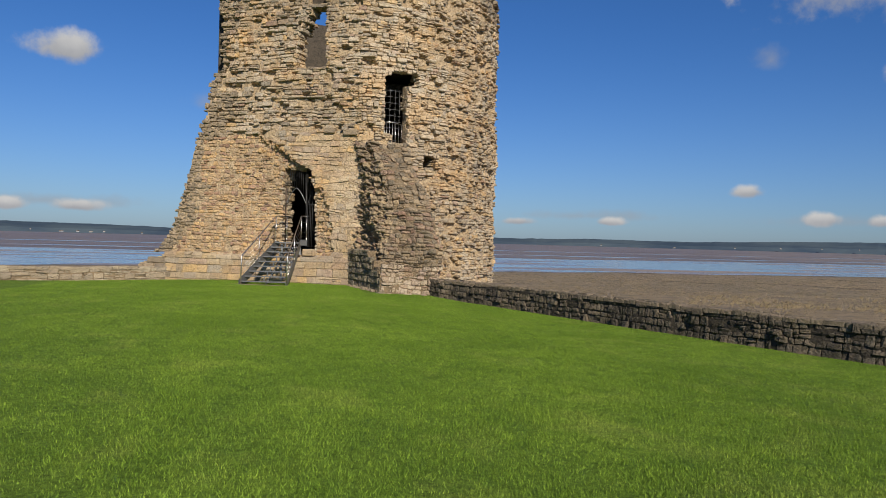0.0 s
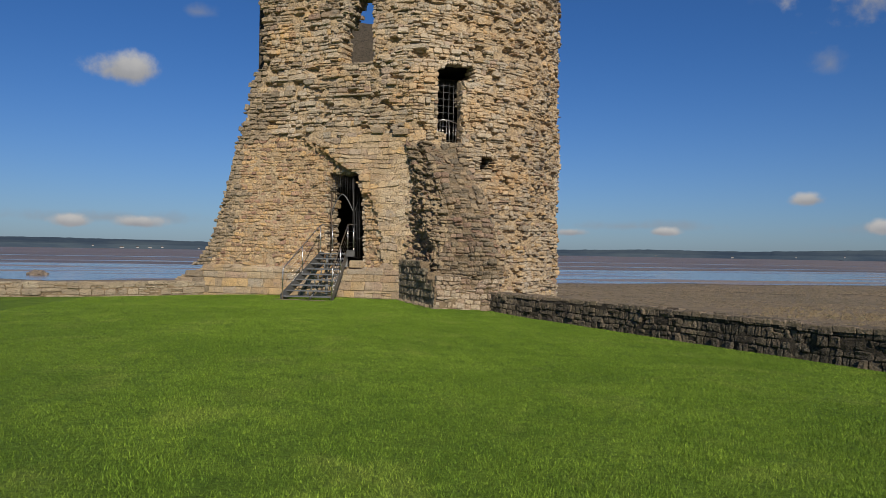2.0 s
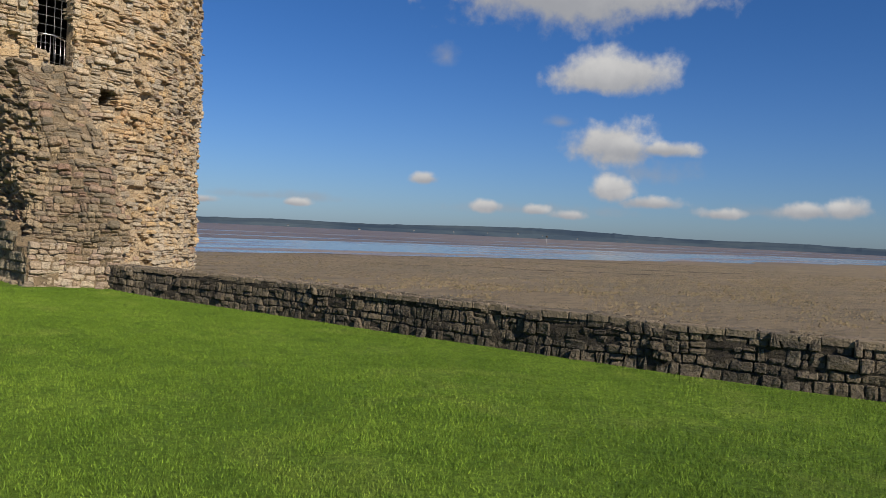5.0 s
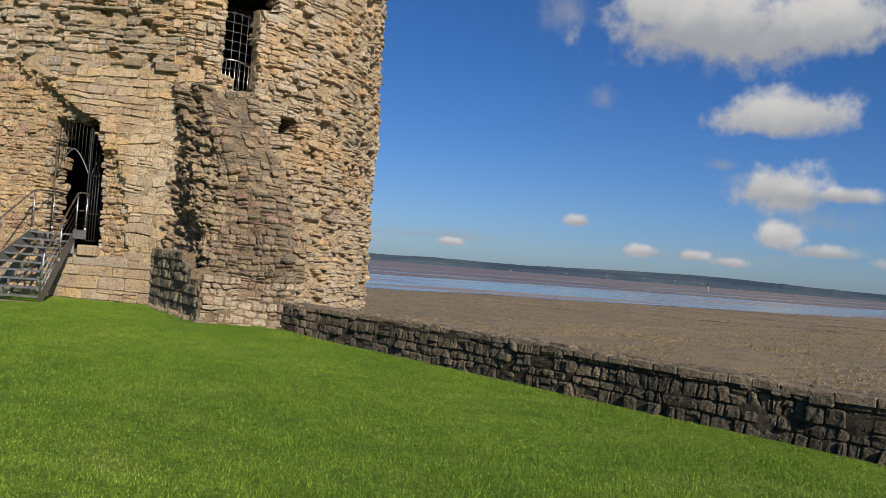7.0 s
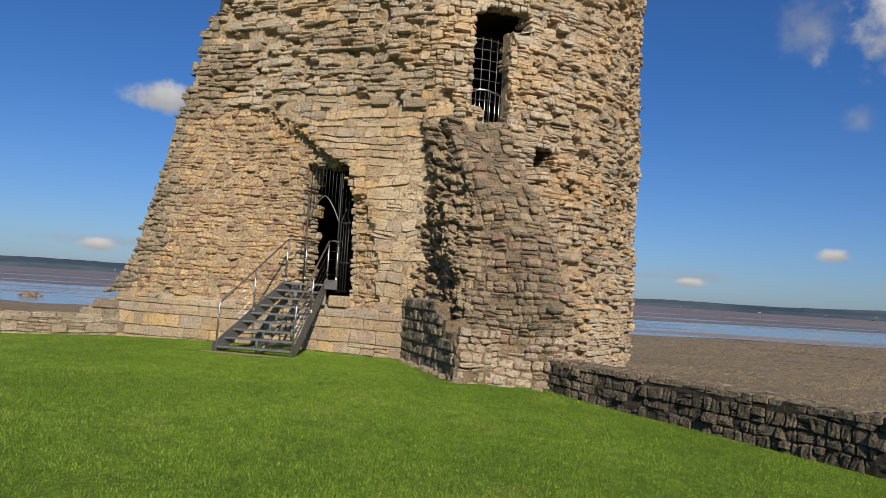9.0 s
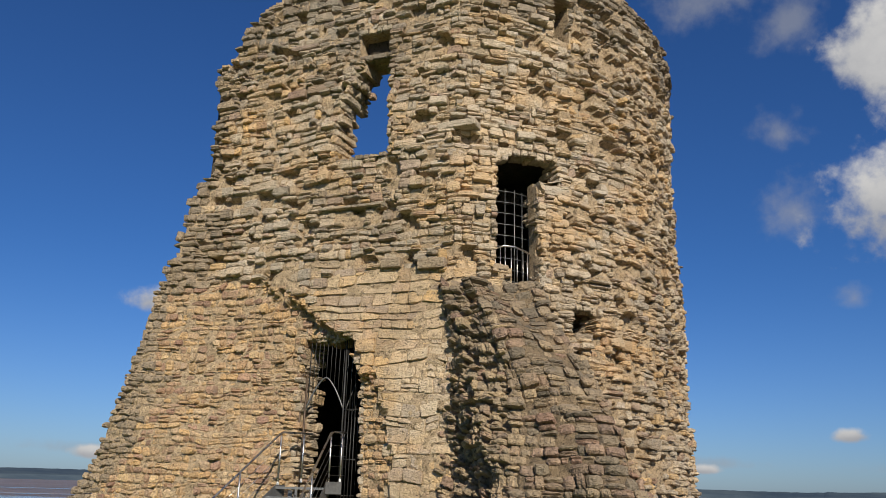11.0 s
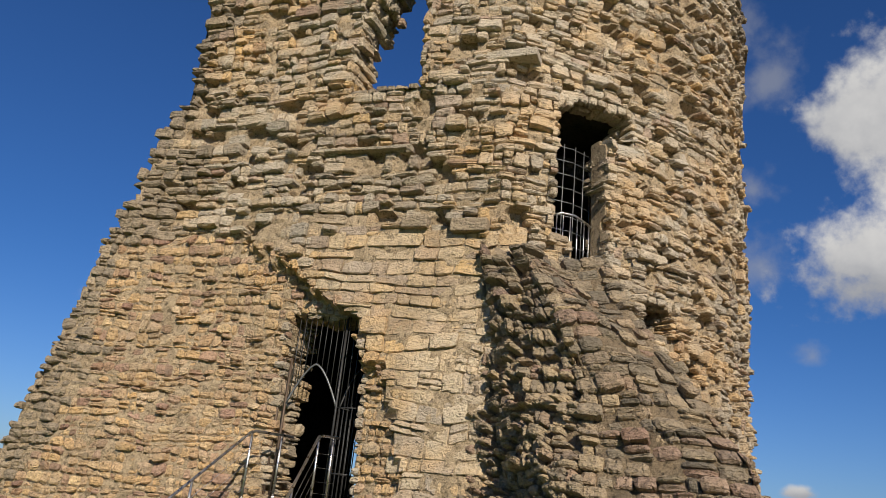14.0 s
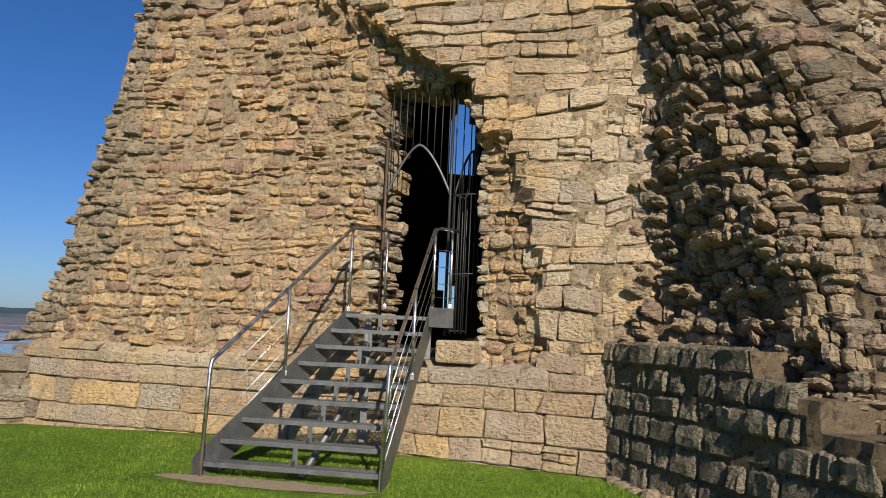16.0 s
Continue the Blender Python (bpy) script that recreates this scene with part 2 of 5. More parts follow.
plinth_stone = stone_material("squared_sandstone", [(0.46, 0.335, 0.20), (0.50, 0.40, 0.27), (0.58, 0.39, 0.18), (0.42, 0.33, 0.22), (0.48, 0.37, 0.235), (0.38, 0.29, 0.19), (0.47, 0.335, 0.235), (0.43, 0.365, 0.275)], 0.0, 0.12, False, 0.8, (5.5, 14.5), True)


def mortar_material(name, a, b):
    m = Mat(name, 0.95)
    c = m.mix(m.ramp(m.noise(3.0, 8, 0.65), (0.35, 0.0), (0.7, 1.0)), a, b)
    c = m.mix(m.ramp(m.noise(13, 6, 0.65), (0.52, 0.0), (0.64, 0.8)), c, tuple(k * 0.32 for k in b))
    c = m.mix(0.6, c, m.ramp(m.noise(45, 6, 0.7), (0.3, 0.5), (0.7, 1.35)), "MULTIPLY")
    m.colour(c)
    m.bump(m.noise(14, 10, 0.75), 1.0, 0.10)
    return m.m


mortar = mortar_material("pale_mortar", (0.56, 0.43, 0.275), (0.38, 0.285, 0.175))
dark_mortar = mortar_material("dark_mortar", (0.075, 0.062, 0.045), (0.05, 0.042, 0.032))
stub_core = mortar_material("rubble_core", (0.34, 0.25, 0.15), (0.17, 0.13, 0.085))
# inner faces near black: the shade inside the openings is put into this colour
shaded_inner_stone = mortar_material("shaded_inner_rubble", (0.11, 0.09, 0.066), (0.065, 0.055, 0.042))


def grass_material(name, blade):
    m = Mat(name, 0.75 if blade else 0.9, 0, 0.12)
    wide = m.noise(0.35, 4, 0.6)
    mid = m.noise(2.2, 5, 0.65)
    c = m.mix(m.ramp(wide, (0.35, 0.0), (0.65, 1.0)), (0.112, 0.187, 0.02), (0.158, 0.246, 0.028))
    c = m.mix(m.ramp(mid, (0.46, 0.0), (0.66, 0.8)), c, (0.09, 0.16, 0.017))
    c = m.mix(m.ramp(m.noise(7.5, 4, 0.7), (0.50, 0.0), (0.64, 0.6)), c, (0.085, 0.15, 0.016))
    c = m.mix(m.ramp(m.noise(0.9, 4, 0.65, m.stretched(m.place(), (1.0, 0.7, 1.0))), (0.54, 0.0), (0.68, 0.45)), c, (0.21, 0.265, 0.05))
    if blade:
        r = m.n.new("ShaderNodeNewGeometry").outputs["Random Per Island"]
        c = m.mix(0.8, c, m.ramp(r, (0.0, 0.3), (0.5, 0.92), (0.88, 1.6), (1.0, (2.3, 2.05, 1.9))), "MULTIPLY")
    else:
        c = m.mix(0.8, c, m.ramp(m.noise(17, 9, 0.85), (0.37, 0.34), (0.50, 1.02), (0.63, 1.8)), "MULTIPLY")
        m.bump(m.noise(38, 7, 0.8), 0.8, 0.05)
    return m.colour(c).m


lawn_grass, blade_grass = grass_material("lawn_grass", False), grass_material("grass_blade", True)

mm = Mat("estuary_mud", 0.85, 0, 0.35)
mud_c = mm.mix(mm.ramp(mm.noise(0.05, 6, 0.6), (0.4, 0.0), (0.65, 1.0)), (0.32, 0.24, 0.14), (0.255, 0.203, 0.123))
mud_c = mm.mix(mm.ramp(mm.noise(0.8, 7, 0.7), (0.48, 0.0), (0.7, 0.6)), mud_c, (0.15, 0.118, 0.07))
mud_c = mm.mix(mm.ramp(mm.noise(0.9, 8, 0.72, mm.stretched(mm.place(), (0.35, 1.3, 1.0))), (0.50, 0.0), (0.60, 0.75)), mud_c, (0.14, 0.108, 0.066))
mud_c = mm.mix(mm.ramp(mm.noise(0.22, 6, 0.7, mm.stretched(mm.place(), (0.4, 1.4, 1.0))), (0.52, 0.0), (0.62, 0.5)), mud_c, (0.34, 0.255, 0.15))
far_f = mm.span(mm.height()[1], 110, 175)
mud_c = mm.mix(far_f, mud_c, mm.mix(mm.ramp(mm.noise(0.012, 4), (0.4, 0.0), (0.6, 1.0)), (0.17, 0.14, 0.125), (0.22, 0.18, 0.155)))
mm.colour(mud_c)
mm.put(mm.ramp(far_f, (0.0, 0.85), (1.0, 0.5)), mm.b.inputs["Roughness"])
mm.bump(mm.noise(1.1, 9, 0.75), 1.0, 0.5)
mud = mm.m

wm = Mat("shallow_water", 0.22, 0, 0.5)
wm.colour(wm.mix(wm.ramp(wm.noise(0.05, 6, 0.7, wm.stretched(wm.place(), (0.25, 1.6, 1.0))), (0.50, 0.0), (0.61, 1.0)), (0.20, 0.19, 0.19), (0.30, 0.235, 0.185)))
wm.put(wm.ramp(wm.noise(0.05, 6, 0.7, wm.stretched(wm.place(), (0.25, 1.6, 1.0))), (0.50, 0.1), (0.61, 0.7)), wm.b.inputs["Roughness"])
wm.bump(wm.noise(0.9, 4, 0.6, wm.stretched(wm.place(), (0.35, 1.6, 1.0))), 0.25, 0.15)
water_mat = wm.m

# woods of the far hills, tinted blue for the haze of distance
hm = Mat("hazed_wooded_hill", 1.0, 0, 0.0)
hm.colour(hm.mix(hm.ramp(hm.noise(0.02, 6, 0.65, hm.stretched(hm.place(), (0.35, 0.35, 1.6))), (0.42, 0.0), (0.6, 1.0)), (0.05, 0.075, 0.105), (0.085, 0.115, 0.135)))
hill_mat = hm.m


def plain(name, c, rough=0.5, metal=0.0, wear=0.15, scale=30):
    m = Mat(name, rough, metal, 0.4)
    m.colour(m.mix(wear, c, m.ramp(m.noise(scale, 6, 0.65), (0.3, 0.35), (0.7, 1.3)), "MULTIPLY"))
    m.put(m.ramp(m.noise(scale * 0.4, 5), (0.3, max(0.05, rough - 0.12)), (0.7, min(1.0, rough + 0.15))), m.b.inputs["Roughness"])
    return m.m


steel = plain("brushed_stainless_steel", (0.62, 0.60, 0.57), 0.32, 1.0)
galv = plain("galvanised_steel", (0.20, 0.205, 0.205), 0.55, 0.75, 0.4, 14)
iron = plain("black_painted_iron", (0.035, 0.034, 0.033), 0.5, 0.2)
rust_iron = plain("brown_iron_post", (0.11, 0.075, 0.05), 0.6, 0.3, 0.5)
white_wall = plain("white_render", (0.36, 0.35, 0.34), 0.8)
bare_earth = plain("bare_earth", (0.30, 0.23, 0.155), 0.95, 0, 0.5, 18)
timber = plain("dark_timber", (0.06, 0.045, 0.03), 0.8)


# ---- mesh helpers ----
def link_mesh(name, verts, faces, material, parent=None, label="", smooth=False):
    me = bpy.data.meshes.new(name)
    me.from_pydata([tuple(v) for v in verts], [], faces)
    me.materials.append(material)
    if smooth:
        me.polygons.foreach_set("use_smooth", [True] * len(me.polygons))
    ob = new(name, me)
    if parent:
        ob.parent = parent
    if label:
        ob["label"] = label
    return ob


def part(name, bm, material, parent=None, label="", smooth=False):
    me = bpy.data.meshes.new(name)
    bm.to_mesh(me)
    bm.free()
    me.materials.append(material)
    if smooth:
        me.polygons.foreach_set("use_smooth", [True] * len(me.polygons))
    ob = new(name, me)
    if parent:
        ob.parent = parent
    if label:
        ob["label"] = label
    return ob


def box(bm, centre, size, rot=None, bevel=0.0):
    """A box in bm, with its edges bevelled where asked."""
    m = Matrix.Translation(centre) @ (rot or Matrix.Identity(4)) @ Matrix.Diagonal((*size, 1))
    g = bmesh.ops.create_cube(bm, size=1.0, matrix=m)
    if bevel:
        es = list({e for v in g["verts"] for e in v.link_edges})
        bmesh.ops.bevel(bm, geom=es, offset=bevel, segments=2, affect="EDGES", profile=0.5)
    return bm


def tube(bm, path, r, sides=10, caps=True):
    """A round bar along a polyline."""
    pts = [Vector(p) for p in path]
    rings = []
    for i, p in enumerate(pts):
        a = (pts[i] - pts[i - 1]).normalized() if i else (pts[1] - pts[0]).normalized()
        b = (pts[i + 1] - pts[i]).normalized() if i + 1 < len(pts) else a
        d = (a + b).normalized()
        s = 1.0 / max(0.5, d.dot(a))
        side = d.cross(Vector((0, 0, 1)))
        if side.length < 0.05:
            side = d.cross(Vector((0.3, 1, 0)))
        side.normalize()
        up = side.cross(d).normalized()
        rings.append([bm.verts.new(p + (side * math.cos(k * 2 * math.pi / sides) * s + up * math.sin(k * 2 * math.pi / sides) * s) * r) for k in range(sides)])
    for a, b in zip(rings, rings[1:]):
        for k in range(sides):
            f = bm.faces.new((a[k], a[(k + 1) % sides], b[(k + 1) % sides], b[k]))
            f.smooth = True
    if caps:
        bm.faces.new(rings[0][::-1])
        bm.faces.new(rings[-1])
    return bm


def bar(name, path, r, material, parent, label="", sides=8):
    return part(name, tube(bmesh.new(), path, r, sides), material, parent, label)


def empty(name, where, label, category, group="", kind=""):
    ob = new(name)
    ob.location = where
    ob.empty_display_size = 0.2
    return tagged(ob, label, category, group, kind)


def under(ob, thing):
    """Parents ob, built in world space, to the thing and keeps its place."""
    ob.parent = thing
    ob.matrix_parent_inverse = Matrix.Translation(thing.location).inverted()
    return ob


# ---- masonry ----
GX, GY = 7, 5
RIM = [i for i in range(GX)] + [GX * j + GX - 1 for j in range(1, GY)] + [GX * (GY - 1) + i for i in range(GX - 2, -1, -1)] + [GX * j for j in range(GY - 2, 0, -1)]
INNER = [GX * j + i for j in range(1, GY - 1) for i in range(1, GX - 1)]
STONE_FACES = [(j * GX + i, j * GX + i + 1, (j + 1) * GX + i + 1, (j + 1) * GX + i) for j in range(GY - 1) for i in range(GX - 1)]
STONE_FACES += [(RIM[(k + 1) % len(RIM)], RIM[k], GX * GY + k, GX * GY + (k + 1) % len(RIM)) for k in range(len(RIM))]
rng = np.random.default_rng(7)


def stone_shape(r, worn=0.025, corner=6.0, rough=0.006, wild=1.0):
    """Stones in their own boxes: across and up (-0.5 to 0.5) and out in metres from the face plane. worn: the width of the worn edge."""
    n = len(r)
    cx, cz = np.clip(worn / r[:, 2], 0.03, 0.2), np.clip(worn / r[:, 3], 0.05, 0.27)
    one = np.ones(n)
    cols = np.stack([-0.5 * one, -0.5 + cx, -0.22 * one, 0.02 * one, 0.24 * one, 0.5 - cx, 0.5 * one], 1)
    lines = np.stack([-0.5 * one, -0.5 + cz, 0.02 * one, 0.5 - cz, 0.5 * one], 1)
    s = np.tile(cols, (1, GY))
    t = np.repeat(lines, GX, axis=1)
    ball = (np.abs(s * 2) ** corner + np.abs(t * 2) ** corner) ** (1 / corner)
    pull = 1 / np.maximum(ball, 1.0)
    rim = np.zeros(GX * GY)
    rim[RIM] = 1.0
    ps = s * pull + rng.normal(0, 0.020 * wild, s.shape)
    pt = t * pull + rng.normal(0, 0.034 * wild, s.shape)
    tilt = rng.normal(-0.008, 0.012 * wild, (n, 1)) * t * 2 + rng.normal(0, 0.010 * wild, (n, 1)) * s * 2
    bands = rng.normal(0, 0.007 * wild, (n, GY)).repeat(GX, axis=1)
    out = tilt + bands + rng.normal(0, rough, s.shape) - rim * worn * rng.uniform(0.75, 1.5, (n, 1))
    out = out - 0.35 * worn * (s * s + t * t) * 2
    skirt = np.full((n, len(RIM)), np.nan)
    return np.concatenate([ps, ps[:, RIM]], 1), np.concatenate([pt, pt[:, RIM]], 1), np.concatenate([out, skirt], 1)


def courses(z0, z1, lo, hi, u0, u1, llo, lhi, keep, joint=0.018, shift=0.25, gaps=0.03, waver=0.2, split=0.3, thin=0.165):
    """Stones in wavering courses: rows of (u, z, length, height), the height offsets of the four corners and the lean of the two
    ends. Neighbours share corners, so that the joints stay narrow. u0 and u1 may depend on z."""
    rows = []
    z, k, phase = z0, 0, float(rng.uniform(0, 90))
    amp = waver * (lo + hi)

    def wave(u, k):
        return amp * (noise.noise((u * 0.8, k * 0.37 + phase, 0.0)) + 0.7 * noise.noise((u * 2.9, k * 5.1 + phase, 3.0)))

    while z < z1:
        h = rng.uniform(lo, hi)
        a = u0(z + h / 2) if callable(u0) else u0
        b = u1(z + h / 2) if callable(u1) else u1
        u = a - rng.uniform(0, lhi) * shift
        lean = 0.0
        while u < b:
            l = rng.uniform(llo, lhi) * rng.uniform(0.7, 1.25) * (1.6 if rng.random() < 0.07 else 1.0)
            lean1 = rng.normal(0, 0.12) * h
            low, top = (wave(u, k), wave(u + l, k)), (wave(u, k + 1), wave(u + l, k + 1))
            n = (3 if h > 0.24 and rng.random() < 0.4 else 2) if (h > thin and rng.random() < split) else 1
            cuts = [0.0] + sorted(np.clip((i + 1) / n + rng.normal(0, 0.07), 0.15, 0.85) for i in range(n - 1)) + [1.0]
            for f, g in zip(cuts, cuts[1:]):
                zz = z + h * (f + g) / 2
                pieces = 2 if n > 1 and l > 0.3 and rng.random() < 0.5 else 1
                for q in range(pieces):
                    pa, pb = q / pieces, (q + 1) / pieces
                    at = lambda e, p: (low[0] + (low[1] - low[0]) * p) * (1 - e) + (top[0] + (top[1] - top[0]) * p) * e
                    um = u + l * (pa + pb) / 2
                    if keep(um, zz) and rng.random() > gaps:
                        rows.append((um, zz, l / pieces - joint, max(0.03, h * (g - f) - joint), at(f, pa), at(f, pb), at(g, pa), at(g, pb), lean if q == 0 else 0.0, lean1 if q == pieces - 1 else 0.0))
            u += l
            lean = lean1
        z += h
        k += 1
    return rows


def stone_verts(rows, chart, proud, deep, worn=0.025, corner=6.0, rough=0.006, wild=1.0, jut=0.1):
    """The world places of the stones' corners. proud: how far the faces lie out; jut: the share that stands out or has worn back."""
    r = np.array([tuple(q) + (0.0,) * (10 - len(q)) for q in rows])
    n = len(r)
    s, t, out = stone_shape(r, worn, corner, rough, wild)
    fs, ft = s + 0.5, t + 0.5
    dz = (1 - ft) * ((1 - fs) * r[:, None, 4] + fs * r[:, None, 5]) + ft * ((1 - fs) * r[:, None, 6] + fs * r[:, None, 7])
    u = r[:, None, 0] + s * r[:, None, 2] + ((1 - fs) * r[:, None, 8] + fs * r[:, None, 9]) * t
    z = r[:, None, 1] + t * r[:, None, 3] + dz
    pick = rng.random((n, 1))
    pr = rng.uniform(*proud, (n, 1)) + wild * ((pick < jut) * rng.uniform(0.02, 0.09, (n, 1)) - (pick > 1 - jut) * rng.uniform(0.02, 0.07, (n, 1)))
    out = np.where(np.isnan(out), -deep, out + pr)
    p, nor = chart(u, z)
    return p + nor * out[..., None]


def lay(name, rows, chart, proud, deep, material, parent, single=None, worn=0.025, corner=6.0, rough=0.006, limit=290, wild=1.0, jut=0.1):
    """Lays stones on a chart. Those that single(u, z) picks are pieces of their own; the rest is one joined part."""
    if not rows:
        return
    v = stone_verts(rows, chart, proud, deep, worn, corner, rough, wild, jut)
    picked = [i for i, q in enumerate(rows) if single and single(q[0], q[1])][:limit]
    chosen = set(picked)
    rest = [i for i in range(len(rows)) if i not in chosen]
    nv = v.shape[1]
    if rest:
        fs = np.array(STONE_FACES)
        faces = (fs[None] + (np.arange(len(rest)) * nv)[:, None, None]).reshape(-1, 4)
        ob = under(link_mesh(name + "work", v[rest].reshape(-1, 3), faces.tolist(), material), parent)
        ob["kind"] = "stuff"
    for i in picked:
        c = v[i].mean(0)
        LATER.append((name, v[i] - c, c, material, parent))


LATER = []


def shell(name, chart, us, zs, keep, thick, out, material, parent=None, inner=None):
    """A wall of thickness over the cells (u, z) that are kept, open where they are not."""
    nu, nz = len(us), len(zs)
    uu, zz = np.meshgrid(us, zs, indexing="ij")
    p, nor = chart(uu, zz)
    wob = np.array([[noise.noise((a * 3.1, b * 3.1, 3.1)) * 0.045 + noise.noise((a * 9.7, b * 11.3, 1.7)) * 0.04 for b in zs] for a in us])
    front = p + nor * ((np.vectorize(out)(uu, zz) if callable(out) else out) + wob)[..., None]
    back = p - nor * (np.vectorize(thick)(uu, zz)[..., None] if callable(thick) else thick)
    kept = np.array([[keep((us[i] + us[i + 1]) / 2, (zs[j] + zs[j + 1]) / 2) for j in range(nz - 1)] for i in range(nu - 1)])
    idx = lambda i, j, s: (i * nz + j) + s * nu * nz
    faces = []
    for i in range(nu - 1):
        for j in range(nz - 1):
            if not kept[i, j]:
                continue
            faces.append((idx(i, j, 0), idx(i + 1, j, 0), idx(i + 1, j + 1, 0), idx(i, j + 1, 0)))
            faces.append((idx(i, j, 1), idx(i, j + 1, 1), idx(i + 1, j + 1, 1), idx(i + 1, j, 1)))
            for a, b, q in (((i, j), (i + 1, j), (i, j - 1)), ((i + 1, j), (i + 1, j + 1), (i + 1, j)), ((i + 1, j + 1), (i, j + 1), (i, j + 1)), ((i, j + 1), (i, j), (i - 1, j))):
                inside = 0 <= q[0] < nu - 1 and 0 <= q[1] < nz - 1 and kept[q]
                if not inside:
                    faces.append((idx(*a, 0), idx(*a, 1), idx(*b, 1), idx(*b, 0)))
    verts = np.concatenate([front.reshape(-1, 3), back.reshape(-1, 3)])
    used = sorted({k for f in faces for k in f})
    remap = {k: i for i, k in enumerate(used)}
    return link_mesh(name, verts[used], [tuple(remap[k] for k in f) for f in faces], material, parent)


# ---- ground ----
def lawn_z(x, y):
    x, y = np.asarray(x, float), np.asarray(y, float)
    mid = np.interp(y, [-30, -5, 0, 10, 16, 23, 28, 31, 33.5, 36.5], [0.05, -0.10, -0.17, -0.34, -0.395, -0.45, -0.48, -0.50, -0.52, -0.60])
    side = 0.041 * np.clip(x - 2.0, -2.5, 16) * np.interp(y, [26, 31], [1.0, 0.25])
    side = side + 0.12 * np.clip((-0.5 - x) / 6, 0, 1) * np.interp(y, [12, 33], [0, 1])
    return mid - side + 0.012 * np.sin(x * 0.5 + 1.0) * np.sin(y * 0.37)


MUD_Z = -4.0
WALL_R = [(6.95, 27.9), (7.15, 27.3), (8.25, 24.9), (8.95, 23.0), (9.7, 20.5), (10.35, 18.5), (10.95, 16.9), (11.75, 14.6), (12.55, 12.8), (13.35, 11.2), (14.6, 9.0), (19.5, -0.5), (25.5, -12.0)]
WALL_TOP = 0.0
WALL_L = [(-2.6, 35.75), (-6.0, 35.2), (-10.0, 34.2), (-16.0, 32.6), (-24.0, 30.5)]


def spaced(a, b, near, far):
    """Coordinates from a to b, near apart about 0 and growing outward."""
    v, d, x = [0.0], near, 0.0
    while x < b:
        d = min(d * 1.09 if x > 60 else near, far)
        x += d
        v.append(x)
    d, x = near, 0.0
    while x > a:
        d = min(d * 1.09 if x < -60 else near, far)
        x -= d
        v.append(x)
    return sorted(v)


gx, gy = spaced(-4200, 4200, 1.6, 400), spaced(-400, 4400, 1.6, 400)


def yard(x, y):
    """How far inside the castle yard a point lies, in metres (negative: outside)."""
    xr = np.interp(-y, [-q[1] for q in WALL_R] + [60], [q[0] for q in WALL_R] + [50])
    yl = np.interp(x, [-24, -16, -10, -6, -2.6, 14], [30.5, 32.6, 34.2, 35.2, 35.75, 46])
    right = np.where(y > 27.9, 8.2 - x, xr + 0.4 - x)
    return np.minimum(np.minimum(right, yl + 0.4 - y), x + 60)


gxx, gyy = np.meshgrid(gx, gy, indexing="ij")
drop = np.clip(-yard(gxx, gyy) / 3.0, 0, 1)
gz = (lawn_z(gxx, gyy) - 0.06) * (1 - drop) + MUD_Z * drop
rough_mud = np.array([[noise.fractal((a * 0.09, b * 0.09, 0.0), 1.0, 2.0, 4) if abs(a) < 200 and abs(b) < 200 else 0.0 for b in gy] for a in gx])
gz += (drop > 0.99) * (0.16 * rough_mud * np.clip((75 - gyy) / 20, 0, 1) )
nyg = len(gy)
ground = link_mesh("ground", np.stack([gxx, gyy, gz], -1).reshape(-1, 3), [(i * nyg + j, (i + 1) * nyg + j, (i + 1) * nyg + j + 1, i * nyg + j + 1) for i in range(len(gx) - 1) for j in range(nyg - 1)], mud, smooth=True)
tagged(ground, "brown estuary mudflat with shallow creeks reaching the far shore", "ground", kind="structure")

lx, ly = np.arange(-46, 30.01, 0.75), np.arange(-16, 37.6, 0.75)
lxx, lyy = np.meshgrid(lx, ly, indexing="ij")
lz = lawn_z(lxx, lyy)
lin = yard(lxx, lyy) > -0.1
edge_x = np.where(lyy > 27.9, 8.0, np.interp(-lyy, [-q[1] for q in WALL_R] + [60], [q[0] for q in WALL_R] + [50]) + 0.3)
lxx = np.minimum(lxx, edge_x)
lf = []
for i in range(len(lx) - 1):
    for j in range(len(ly) - 1):
        if lin[i, j] or lin[i + 1, j] or lin[i, j + 1] or lin[i + 1, j + 1]:
            lf.append((i * len(ly) + j, (i + 1) * len(ly) + j, (i + 1) * len(ly) + j + 1, i * len(ly) + j + 1))
lz = lawn_z(lxx, lyy)
over = np.clip(-yard(lxx, lyy) - 0.15, 0, None)
lawn = link_mesh("lawn", np.stack([lxx, lyy, lz - over * 1.5], -1).reshape(-1, 3), lf, lawn_grass, smooth=True)
tagged(lawn, "short mown green lawn sloping gently to the tower", "lawn", kind="structure")


def water_sheet(name, label, near, far, x0, x1, seed, z):
    xs = np.linspace(x0, x1, 140)
    a = [near(x) + 11 * noise.fractal((x * 0.035, seed, 0), 1.0, 2.0, 4) for x in xs]
    b = [far(x) + 14 * noise.fractal((x * 0.012, seed + 7, 0), 1.0, 2.0, 4) for x in xs]
    v = [(x, p, z) for x, p in zip(xs, a)] + [(x, q, z) for x, q in zip(xs, b)]
    n = len(xs)
    return tagged(link_mesh(name, v, [(i, i + 1, n + i + 1, n + i) for i in range(n - 1)], water_mat), label, "water", kind="structure")


water_sheet("water_near", "shallow blue-grey water lying over the mudflat", lambda x: 130 + 0.05 * max(0, x - 100), lambda x: 232 - 0.03 * x, -420, 700, 1.3, MUD_Z + 0.03)
water_sheet("water_far", "thin band of pale water beyond a mud bank", lambda x: 268, lambda x: 282, -500, 1200, 4.1, MUD_Z + 0.03)
